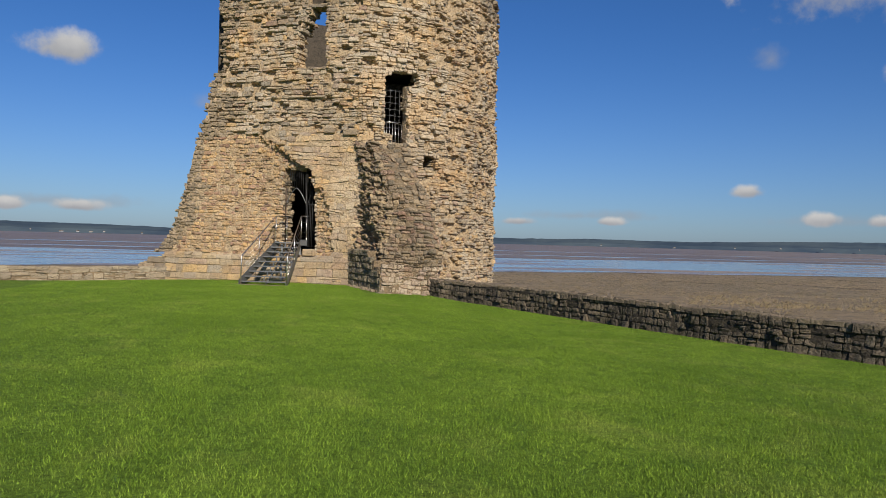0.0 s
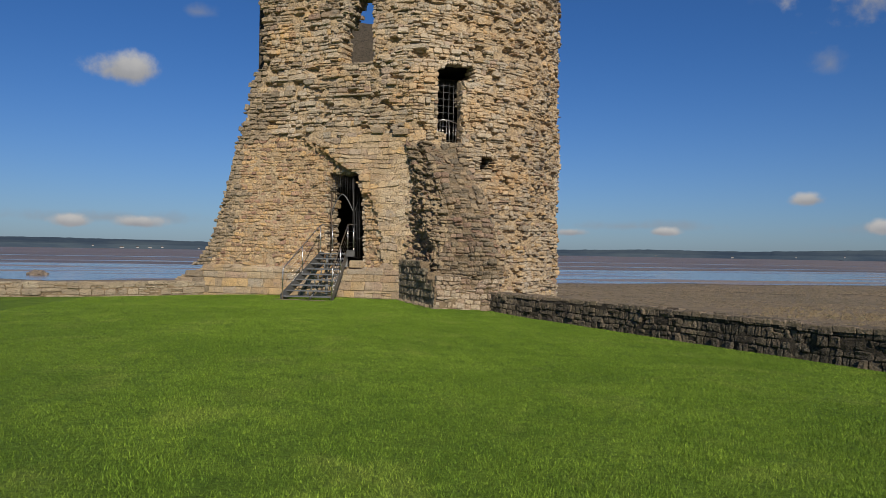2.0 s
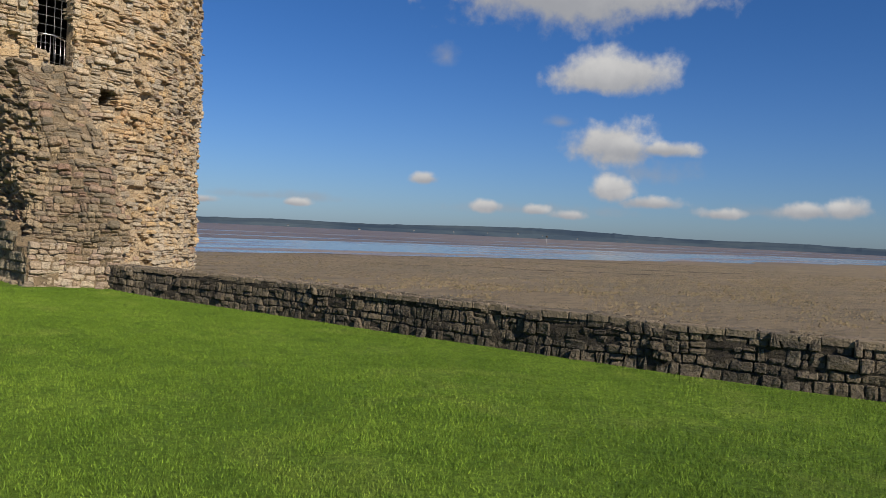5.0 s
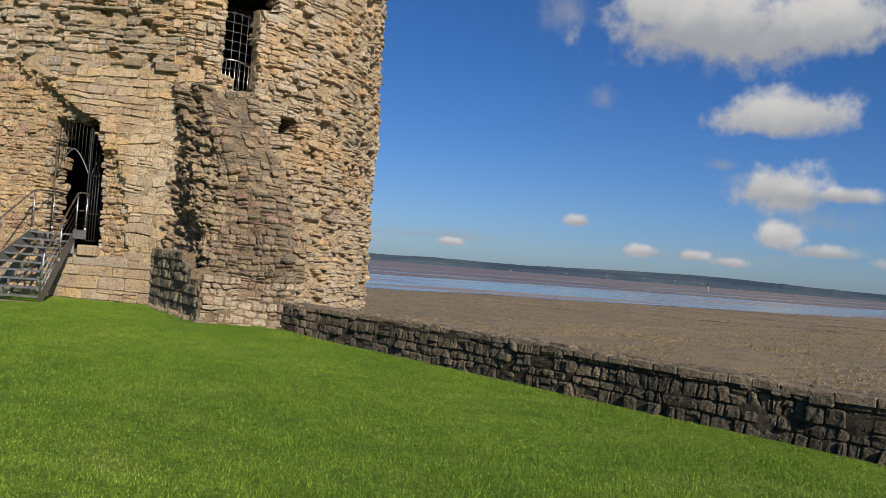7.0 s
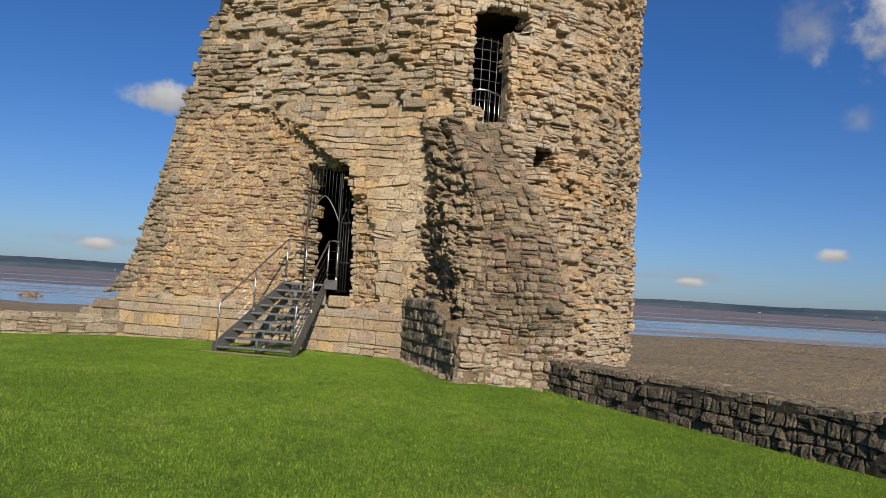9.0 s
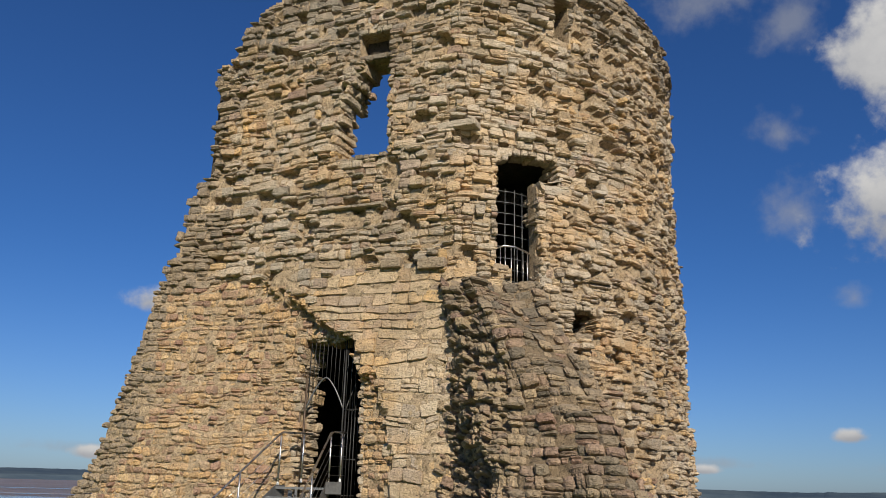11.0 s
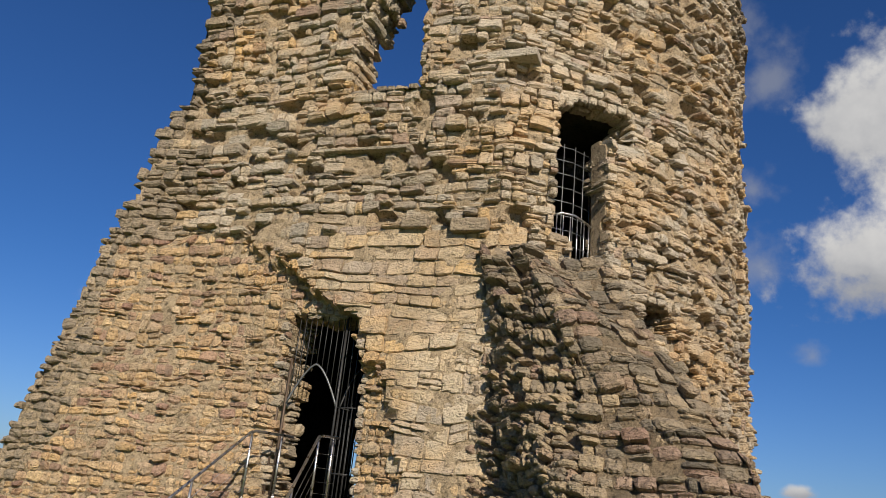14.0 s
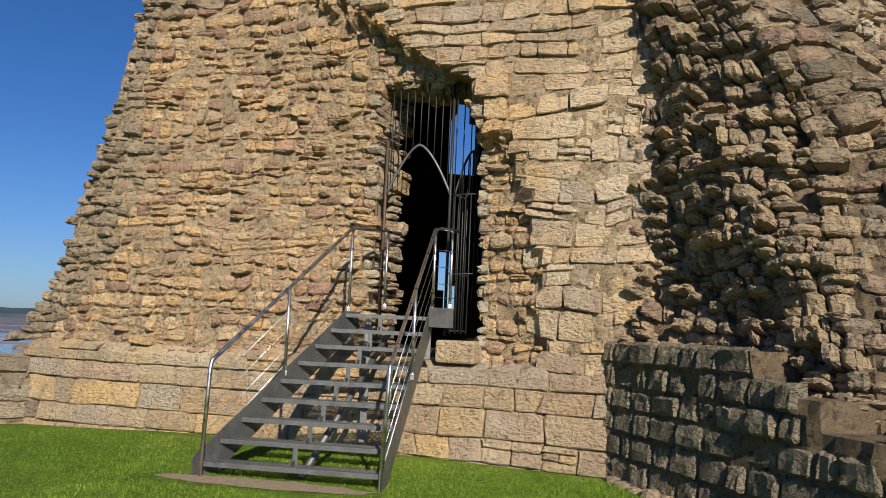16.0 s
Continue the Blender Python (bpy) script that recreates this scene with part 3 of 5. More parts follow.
water_sheet("water_channel", "narrow pale channel of water on the far mud", lambda x: 372, lambda x: 390, -500, 1200, 8.6, MUD_Z + 0.03)


def far_shore(name, label, dist, low, high, scale, seed, bump_at):
    """A long wooded rise with an uneven skyline, bent round the estuary."""
    n = 420
    verts, faces = [], []
    for i in range(n):
        az = radians(-60 + 130 * i / (n - 1))
        h = low + (high - low) * (0.5 + 0.5 * noise.noise((i * scale, seed, 0)))
        h += sum(g * math.exp(-((math.degrees(az) - c) / w) ** 2) for c, w, g in bump_at)
        h += abs(noise.noise((i * 0.9, seed, 2))) * 1.8
        for d, z in ((dist, MUD_Z - 0.5), (dist * 1.02, MUD_Z + 0.42 * h), (dist * 1.1, MUD_Z + h), (dist * 1.3, MUD_Z)):
            verts.append((d * math.sin(az), d * math.cos(az), z))
    for i in range(n - 1):
        for k in range(3):
            faces.append((4 * i + k, 4 * i + 4 + k, 4 * i + 5 + k, 4 * i + 1 + k))
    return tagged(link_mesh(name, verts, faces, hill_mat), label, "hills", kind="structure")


far_shore("backdrop", "low wooded hills along the far shore, blue distance haze put into their colour", 1150, 7, 12, 0.045, 2.0, [(-14, 9, 4), (-30, 10, 5), (45, 6.5, 6.5), (35, 6, 2)])

# ---- tower ----
CX, CY, R = 5.3, 38.95, 7.4
BX, BY = 4.9, 31.56
PH0 = math.asin((BX - CX) / R)
LDX, LDY = -0.85, 0.527


def recess(u, z):
    """How far the present face lies behind the tower's old face."""
    l = -u
    l = np.where(l < 2.0, l + 0.06 * np.sin(z * 7.3 + 1.0) + 0.045 * np.sin(z * 17.0), l)
    edge = np.interp(l, [1.26, 1.34, 1.5, 1.62, 1.74, 2.1, 2.45, 3.1, 3.8, 4.9, 6.4, 7.2], [0.0, 2.2, 2.6, 3.0, 3.4, 3.6, 4.35, 4.75, 5.3, 5.75, 5.6, 6.4])
    edge = np.where((l > 1.9) & (l < 4.6), np.floor(edge / 0.2) * 0.2 + 0.07 * np.sin(l * 23), edge)
    low = np.clip((edge - z) / 0.06, 0, 1) * (l > 1.26)
    depth = np.interp(l, [1.2, 1.3, 2.6, 3.4, 5.5, 7.5, 11], [0.06, 0.12, 0.28, 0.30, 0.0, -0.42, -0.6])
    spread = np.interp(l, [6.0, 7.2], [0, 1]) * np.interp(z, [5.5, 8.8], [1, 0])
    foot = np.clip((0.62 - z) / 0.04, 0, 1) * (l > 0)
    r = np.where(spread > 0, depth * np.maximum(low, spread), depth * low)
    return r * (1 - foot) + foot * np.minimum(r, np.interp(l, [0, 3, 5.5, 7.5, 11], [-0.08, 0.0, -0.12, -0.5, -0.7]))


def tower_chart(u, z):
    u, z = np.asarray(u, float), np.asarray(z, float)
    ph = PH0 + np.maximum(u, 0) / R
    l = np.maximum(-u, 0)
    arc = u >= 0
    x = np.where(arc, CX + R * np.sin(ph), BX + LDX * l)
    y = np.where(arc, CY - R * np.cos(ph), BY + LDY * l)
    t = np.clip((u + 0.6) / 1.2, 0, 1)
    nx = (1 - t) * -0.527 + t * np.sin(ph)
    ny = (1 - t) * -0.85 - t * np.cos(ph)
    k = np.hypot(nx, ny)
    nor = np.stack([nx / k, ny / k, np.zeros_like(nx)], -1)
    lump = 0.10 * np.sin(u * 0.9 + z * 0.35) * np.sin(z * 0.8 + 0.5)
    d = -np.where(u < 0, recess(u, z), 0) + lump
    return np.stack([x, y, z], -1) + nor * d[..., None], nor


def left_end(z):
    return -np.interp(z, [-0.7, 0.3, 0.9, 1.5, 2.4, 3.4, 5.0, 6.5, 8.0, 8.35, 8.6, 11.6, 11.7, 12.4, 13.1], [10.5, 10.0, 9.15, 8.7, 8.3, 8.0, 7.65, 7.22, 6.98, 6.85, 6.6, 6.75, 6.3, 6.0, 5.5])


def tower_top(u):
    return float(np.interp(u, [-7, -6.6, -5.8, -4.5, -2.5, -0.7, -0.45, -0.1, 0.4, 1.2, 1.7, 2.2, 2.6, 4.5, 6.0, 7.5, 9.0, 12], [11.6, 12.1, 13.1, 13.45, 13.75, 14.05, 14.9, 15.65, 15.8, 15.65, 15.15, 14.2, 13.9, 13.75, 13.5, 13.1, 12.6, 12.4])) + 0.12 * noise.noise((u * 2.3, 0, 0))


OPENINGS = [
    # u0, u1 by height: a door with a rough flat head, a torn window, a barred window, a square hole, a slit
    [(-3.72, -2.1, 0.62, 3.75), (-3.62, -2.25, 3.7, 4.3)],
    [(-3.05, -1.62, 8.45, 9.7), (-2.95, -1.62, 9.6, 10.35), (-2.6, -1.66, 10.3, 10.7), (-2.4, -1.7, 10.65, 11.0), (-2.62, -1.75, 11.15, 11.75)],
    [(0.9, 1.93, 5.75, 8.2), (1.3, 1.93, 5.38, 5.8), (0.9, 2.5, 7.85, 8.25), (1.2, 2.5, 8.2, 8.42)],
    [(2.72, 3.38, 4.36, 5.05)],
    [(2.4, 2.86, 11.6, 12.6)],
    [(8.1, 8.6, 7.3, 7.85)],
]


def hole(u, z, pad=0.0):
    return any(a - pad < u < b + pad and c - pad < z < d + pad for o in OPENINGS for a, b, c, d in o)


def tower_keep(u, z):
    return (z > -0.8 or u > 2.0) and not (u < -8.6 and z > 0.6 - 0.35 * (-8.6 - u)) and left_end(z) < u and z < tower_top(u) and not hole(u, z)


def pitted(u, z):
    """Where stones have fallen out of the face."""
    return (z > 5.7 or u > 2.5) and noise.noise((u * 1.7, z * 2.7, 9.3)) > (0.30 if u > 2.5 else 0.37)


tower = empty("tower", (5.0, 33.0, -0.55), "ruined round castle tower of weathered buff sandstone", "tower")
under(shell("wall", tower_chart, np.arange(-11.0, 11.61, 0.075), np.arange(-3.8, 16.01, 0.075), tower_keep, lambda u, z: 0.8 if -4.3 < u < -1.8 and z < 4.7 else 0.5 if (0.5 < u < 2.9 and 5.2 < z < 8.8) or (2.5 < u < 3.5 and 4.2 < z < 5.2) else 1.7 if z < 8.3 else 0.8, lambda u, z: -0.24 if pitted(u, z) else -0.03 if u < 0.3 and z < 0.55 else -0.035 if u < -0.9 and z < 6 else -0.01 if u < 0.3 and z < 5.6 else -0.075, mortar), tower)


def rear_chart(u, z):
    ph = np.asarray(u, float) / R
    nor = np.stack([np.sin(ph), -np.cos(ph), np.zeros_like(ph)], -1)
    return np.stack([CX + R * np.sin(ph), CY - R * np.cos(ph), np.asarray(z, float)], -1), nor


REAR_GAPS = [(22.9, 23.95, 5.7, 7.4), (23.05, 23.75, 7.3, 8.1), (23.35, 24.0, 1.4, 2.4), (23.5, 24.1, 2.3, 3.5)]
rear = under(shell("rear_wall", rear_chart, np.linspace(R * radians(86), R * radians(236), 96), np.arange(-4.2, 14.3, 0.2), lambda u, z: z < 13.65 + 0.3 * noise.noise((u * 0.8, 0, 0)) and not any(a < u < b and c < z < d for a, b, c, d in REAR_GAPS), 1.0, 0.0, shaded_inner_stone), tower)
# the upper slab is unseen, added to keep daylight out of the rooms below
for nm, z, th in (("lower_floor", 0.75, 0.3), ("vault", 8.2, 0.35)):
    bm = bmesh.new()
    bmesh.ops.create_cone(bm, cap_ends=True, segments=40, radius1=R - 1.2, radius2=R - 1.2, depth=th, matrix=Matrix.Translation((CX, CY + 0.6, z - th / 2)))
    under(part(nm, bm, shaded_inner_stone), tower)

# a second unseen slab, added to block light behind the window
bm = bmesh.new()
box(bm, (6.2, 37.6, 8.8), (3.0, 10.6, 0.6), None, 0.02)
under(part("vault", bm, shaded_inner_stone), tower)
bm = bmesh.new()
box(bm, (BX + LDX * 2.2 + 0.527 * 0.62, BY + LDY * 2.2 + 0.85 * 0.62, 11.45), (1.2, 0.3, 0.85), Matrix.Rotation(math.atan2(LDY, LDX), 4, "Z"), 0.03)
under(part("niche_back", bm, shaded_inner_stone), tower)
# dark backs added so that the sunlit rear wall doesn't show through
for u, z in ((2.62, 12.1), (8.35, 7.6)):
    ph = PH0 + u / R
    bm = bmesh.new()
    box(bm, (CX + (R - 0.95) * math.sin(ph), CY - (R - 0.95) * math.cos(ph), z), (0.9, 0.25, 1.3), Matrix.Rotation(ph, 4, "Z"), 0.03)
    under(part("niche_back", bm, shaded_inner_stone), tower)
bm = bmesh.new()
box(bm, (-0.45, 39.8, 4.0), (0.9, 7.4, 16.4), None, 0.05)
under(part("cross_wall", bm, shaded_inner_stone), tower)


def rubble_zone(u, z):
    edge = np.interp(-u, [1.26, 1.34, 1.5, 1.74, 2.1, 2.45, 3.1, 3.8, 4.9, 6.4, 7.2, 7.4], [0.0, 2.2, 2.6, 3.4, 3.6, 4.35, 4.75, 5.3, 5.75, 5.6, 6.4, 12])
    return u < -1.26 and z < edge


def body_keep(u, z):
    return left_end(z) - 0.05 < u and z < tower_top(u) - 0.05


def trimmed(rows):
    """Cuts the stones back where they would reach into an opening."""
    out = []
    for u, z, l, h, *more in rows:
        a, c = u - l / 2, u + l / 2
        for o in OPENINGS:
            for u0, u1, z0, z1 in o:
                if z0 - 0.04 < z < z1 + 0.04 and a < u1 and c > u0:
                    if u < (u0 + u1) / 2:
                        c = min(c, u0 + rng.uniform(-0.02, 0.05))
                    else:
                        a = max(a, u1 - rng.uniform(-0.02, 0.05))
        if c - a > 0.06:
            out.append(((a + c) / 2, z, c - a, h, *more))
    return out



rows_up = courses(0.62, 16, 0.10, 0.24, -11, 10.5, 0.15, 0.44, lambda u, z: body_keep(u, z) and not pitted(u, z) and not rubble_zone(u, z) and u < 2.5 and not (u > -3.2 and u < 0.3 and z < 5.6), 0.014, gaps=0.045, split=0.38)
rows_facing = courses(0.62, 5.6, 0.17, 0.32, -3.3, 0.3, 0.24, 0.6, lambda u, z: body_keep(u, z) and not rubble_zone(u, z), 0.010, gaps=0.0, waver=0.24, split=0.18, thin=0.2)
rows_round = courses(-2.4, 16, 0.11, 0.23, 2.5, 10.5, 0.14, 0.4, lambda u, z: body_keep(u, z) and not pitted(u, z), 0.012, gaps=0.06, split=0.45, thin=0.14)
rows_rubble = courses(0.62, 9, 0.11, 0.20, -11, -0.5, 0.12, 0.28, lambda u, z: body_keep(u, z) and rubble_zone(u, z), 0.014, gaps=0.01, waver=0.32, split=0.3, thin=0.175)
rows_plinth = courses(-0.85, 0.6, 0.24, 0.36, -10.6, 0.3, 0.35, 0.85, lambda u, z: body_keep(u, z), 0.010, gaps=0.0, waver=0.05, split=0.14)
rows_up, rows_round, rows_rubble, rows_facing, rows_plinth = (trimmed(g) for g in (rows_up, rows_round, rows_rubble, rows_facing, rows_plinth))
at_edge = lambda q: q[0] < left_end(q[1]) + (0.75 if q[1] < 7.5 else 0.35) + 0.9 * noise.noise((q[0] * 0.9, q[1] * 0.7, 6)) + 0.5 * abs(noise.noise((q[1] * 1.3, 0, 4))) or q[1] > tower_top(q[0]) - 0.5 - 0.5 * abs(noise.noise((q[0] * 0.9, 0, 8)))
rows_edge = [q for q in rows_up + rows_rubble + rows_round if at_edge(q)]
rows_up, rows_rubble, rows_round = ([q for q in g if not at_edge(q)] for g in (rows_up, rows_rubble, rows_round))
lay("stone", rows_edge, tower_chart, (-0.03, 0.07), 0.22, edge_stone, tower, worn=0.03, corner=5, wild=1.1, jut=0.14)
lay("stone", rows_up, tower_chart, (-0.06, 0.06), 0.19, buff_stone, tower, worn=0.026, corner=5, wild=1.15, jut=0.17)
lay("stone", rows_facing, tower_chart, (-0.012, 0.022), 0.19, facing_stone, tower, lambda u, z: z < 4.2, worn=0.014, corner=6, wild=0.7, limit=150, jut=0.08)
lay("stone", rows_round, tower_chart, (-0.075, 0.06), 0.19, buff_stone, tower, worn=0.028, corner=5, wild=1.2, jut=0.18)
lay("stone", rows_rubble, tower_chart, (-0.015, 0.025), 0.12, rubble_stone, tower, lambda u, z: -6.0 < u < -3.4 and z < 2.0, worn=0.028, corner=3.0, wild=1.0, jut=0.12)
rows_old = [q for q in rows_plinth if q[0] < -8.8]
rows_plinth = [q for q in rows_plinth if q[0] >= -8.8]
lay("block", [q for q in rows_old if q[1] < 0.62 - 0.35 * max(0.0, -8.6 - q[0])], tower_chart, (0.0, 0.04), 0.12, edge_stone, tower, corner=8, wild=0.7)
lay("block", rows_plinth, tower_chart, (0.012, 0.026), 0.12, plinth_stone, tower, lambda u, z: True, worn=0.016, corner=12, rough=0.004, wild=0.5, jut=0.06)



def jamb_chart(edge, way_out):
    """The side of an opening: u runs into the wall, the face looks along the wall (way_out: 1 towards +u)."""
    def chart(d, z):
        d, z = np.asarray(d, float), np.asarray(z, float)
        e = np.interp(z, [q[0] for q in edge], [q[1] for q in edge])
        p, n = tower_chart(e, z)
        along = np.stack([-n[..., 1], n[..., 0], np.zeros_like(d)], -1) * way_out
        return p - n * d[..., None], along
    return chart


for edge, sgn, deep_in in (([(0.6, -3.68), (3.75, -3.68), (4.3, -3.6)], 1, 0.75), ([(8.4, -3.05), (9.6, -3.02), (10.3, -2.7), (11, -2.4)], 1, 0.7), ([(5.4, 1.95), (7.75, 1.95), (7.9, 2.46), (8.4, 2.46)], -1, 0.45), ([(8.4, -1.62), (11.0, -1.68)], -1, 0.7), ([(0.6, -2.1), (3.75, -2.15)], -1, 0.75), ([(4.42, 3.32), (4.98, 3.32)], -1, 0.45), ([(5.7, 0.9), (8.2, 0.9)], 1, 0.45)):
    rows = courses(edge[0][0], edge[-1][0], 0.11, 0.22, 0.03, deep_in, 0.2, 0.45, lambda u, z: True)
    lay("stone", rows, jamb_chart(edge, sgn), (0.0, 0.06), 0.1, buff_stone, tower, corner=5)



def soffit_chart(top, way_up=-1.0):
    """The underside of an opening's head: z runs into the wall."""
    def chart(u, d):
        u, d = np.asarray(u, float), np.asarray(d, float)
        p, n = tower_chart(u, np.full_like(u, top))
        return p - n * d[..., None], np.broadcast_to(np.array([0.0, 0.0, way_up]), p.shape)
    return chart


for a, c, low, deep_in in ((-3.05, -1.62, 8.45, 0.75), (0.9, 1.35, 5.75, 0.45), (1.3, 1.93, 5.38, 0.45), (2.78, 3.32, 4.42, 0.45)):
    rows = courses(0.0, deep_in, 0.14, 0.26, a, c, 0.14, 0.34, lambda u, z: a < u < c, 0.012, 0.25, 0.0, split=0.0)
    lay("stone", rows, soffit_chart(low, 1.0), (0.0, 0.05), 0.08, edge_stone, tower, wild=0.7)

for a, c, top, deep_in in ((-3.5, -2.2, 4.29, 0.75), (0.95, 2.5, 8.42, 0.45), (-3.0, -2.5, 10.38, 0.7), (-2.6, -1.65, 10.98, 0.7), (-2.6, -1.75, 11.76, 0.7), (2.78, 3.32, 4.98, 0.45)):
    rows = courses(0.0, deep_in, 0.16, 0.3, a, c, 0.14, 0.3, lambda u, z: a < u < c)
    lay("stone", rows, soffit_chart(top), (0.0, 0.06), 0.08, buff_stone, tower, wild=0.7)

# ---- curtain-wall stub beside the door ----
STUB = [(-0.8, (5.25, 28.4), (7.15, 27.5)), (1.0, (5.45, 29.0), (7.5, 27.75)), (2.2, (5.6, 29.45), (7.35, 28.1)), (3.0, (5.6, 29.6), (7.2, 29.2)), (4.0, (5.5, 30.2), (6.95, 30.2)), (4.8, (5.3, 30.9), (6.75, 31.0)), (5.6, (5.1, 31.5), (6.6, 31.5))]


def stub_path(z):
    zs = [s[0] for s in STUB]
    f = lambda k, c: np.interp(z, zs, [s[k][c] for s in STUB])
    return [(4.72, 31.75), (f(1, 0), f(1, 1)), (f(2, 0), f(2, 1)), (f(2, 0) + 0.15, 32.4)]


def stub_chart(u, z):
    """u runs from 0 to 3: the shaded side, the front, the far side."""
    u, z = np.asarray(u, float), np.asarray(z, float)
    zs = [s[0] for s in STUB]
    lx_, ly_ = np.interp(z, zs, [s[1][0] for s in STUB]), np.interp(z, zs, [s[1][1] for s in STUB])
    rx_, ry_ = np.interp(z, zs, [s[2][0] for s in STUB]), np.interp(z, zs, [s[2][1] for s in STUB])

    def at(q):
        q = np.clip(q, 0, 3)
        x = np.where(q < 1, 4.72 + (lx_ - 4.72) * q, np.where(q < 2, lx_ + (rx_ - lx_) * (q - 1), rx_ + 0.15 * (q - 2)))
        y = np.where(q < 1, 31.75 + (ly_ - 31.75) * q, np.where(q < 2, ly_ + (ry_ - ly_) * (q - 1), ry_ + (32.4 - ry_) * (q - 2)))
        return x, y

    w = 0.16
    pts = [at(u + o) for o in (-w, 0, w)]
    x, y = (pts[0][0] + 2 * pts[1][0] + pts[2][0]) / 4, (pts[0][1] + 2 * pts[1][1] + pts[2][1]) / 4
    dx, dy = pts[2][0] - pts[0][0], pts[2][1] - pts[0][1]
    k = np.hypot(dx, dy) + 1e-6
    nor = np.stack([dy / k, -dx / k, 0.35 * np.ones_like(dx)], -1)
    nor /= np.linalg.norm(nor, axis=-1, keepdims=True)
    lump = 0.08 * np.sin(u * 7 + z * 1.3) + 0.06 * np.sin(z * 2.6 + u * 3)
    return np.stack([x, y, z], -1) + nor * lump[..., None], nor


stub = empty("wall_stub", (6.2, 29.5, -0.5), "broken stub of curtain wall, dark weathered rubble stone, against the tower", "ruined wall")
under(shell("core", stub_chart, np.linspace(0, 3, 60), np.arange(-0.8, 5.55, 0.15), lambda u, z: z < 5.2, 0.5, lambda u, z: -0.15 if u < 1.02 else -0.055, stub_core), stub)
bm = bmesh.new()
for (z0, a0, b0), (z1, a1, b1) in zip(STUB[:-1], STUB[1:-1]):
    v = [bm.verts.new(p) for p in ((4.9, 31.9, z1 - 0.15), (a1[0] + 0.15, a1[1] + 0.2, z1 - 0.15), (b1[0] - 0.15, b1[1] + 0.2, z1 - 0.15), (b1[0], 32.3, z1 - 0.15))]
    bm.faces.new(v)
under(part("top", bm, stub_core), stub)
rows = []
z, course = -0.75, 0
while z < 5.15:
    h = rng.uniform(0.11, 0.21)
    for lo, hi in ((0.0, 1.0), (1.0, 2.0), (2.0, 3.0)):
        p0, p1 = stub_chart(np.array([lo + 0.05, hi - 0.05]), np.array([z, z]))[0]
        ln = max(0.3, float(np.linalg.norm(p1 - p0)) / 0.9)
        ripple = lambda u, k: 0.035 * noise.noise((u * ln * 2.1, k * 4.7, lo)) + 0.02 * noise.noise((u * ln * 0.8, k * 0.4, lo + 9))
        u = lo - rng.uniform(0, 0.1) / ln
        while u < hi:
            l = (rng.uniform(0.08, 0.27) if lo < 0.5 else rng.uniform(0.13, 0.36)) / ln
            corners = (ripple(u, course), ripple(u + l, course), ripple(u, course + 1), ripple(u + l, course + 1))
            if rng.random() > (0.12 if lo < 0.5 else 0.02):
                if h > 0.13 and rng.random() < (0.6 if lo < 0.5 else 0.25):
                    m0, m1 = (corners[0] + corners[2]) / 2, (corners[1] + corners[3]) / 2
                    rows.append((u + l / 2, z + h * 0.25, l - 0.012 / ln, h / 2 - 0.012, corners[0], corners[1], m0, m1))
                    rows.append((u + l / 2, z + h * 0.75, l - 0.012 / ln, h / 2 - 0.012, m0, m1, corners[2], corners[3]))
                else:
                    rows.append((u + l / 2, z + h / 2, l - 0.012 / ln, h - 0.012, *corners))
            u += l
    z += h
    course += 1
low_rows = [q for q in rows if q[1] < 0.25 + 0.35 * noise.noise((q[0] * 3, q[1], 0)) and q[0] > 0.85]
chosen_low = set(low_rows)
rows = [q for q in rows if q not in chosen_low]
torn = [q for q in rows if q[0] < 1.12]
front = [q for q in rows if q[0] >= 1.12]
reds = [q for q in front if 1.0 < q[1] + 0.3 * noise.noise((q[0] * 4, 0, 2)) < 2.5 and noise.noise((q[0] * 37, q[1] * 9, 5)) > 0.12]
chosen_red = set(reds)
front = [q for q in front if q not in chosen_red]
lay("stone", low_rows, stub_chart, (-0.04, 0.06), 0.18, pale_stone, stub, worn=0.03, corner=4.5, wild=1.2, jut=0.2)
lay("stone", torn, stub_chart, (-0.10, 0.07), 0.3, torn_stone, stub, lambda u, z: z < 3.4 and 0.5 < u, worn=0.022, corner=5, wild=1.3, jut=0.2, limit=140)
lay("stone", front, stub_chart, (-0.03, 0.045), 0.18, stub_stone, stub, lambda u, z: z < 3.4 and u < 2, worn=0.03, corner=4.5, wild=1.2, jut=0.14, limit=140)
lay("stone", reds, stub_chart, (-0.02, 0.06), 0.18, red_stone, stub, worn=0.032, corner=4.5, wild=1.1)


# ---- low walls ----
def line_chart(pts, base):
    p = np.array(pts)
    seg = np.hypot(*np.diff(p, axis=0).T)
    s = np.concatenate([[0], np.cumsum(seg)])

    def chart(u, z):
        u, z = np.asarray(u, float), np.asarray(z, float)
        x, y = np.interp(u, s, p[:, 0]), np.interp(u, s, p[:, 1])
        x1, y1 = np.interp(u + 0.3, s, p[:, 0]), np.interp(u + 0.3, s, p[:, 1])
        x0, y0 = np.interp(u - 0.3, s, p[:, 0]), np.interp(u - 0.3, s, p[:, 1])
        dx, dy = x1 - x0, y1 - y0
        k = np.hypot(dx, dy) + 1e-9
        nor = np.stack([dy / k, -dx / k, np.zeros_like(dx)], -1)
        return np.stack([x, y, lawn_z(x, y) + z], -1), nor

    return chart, float(s[-1])


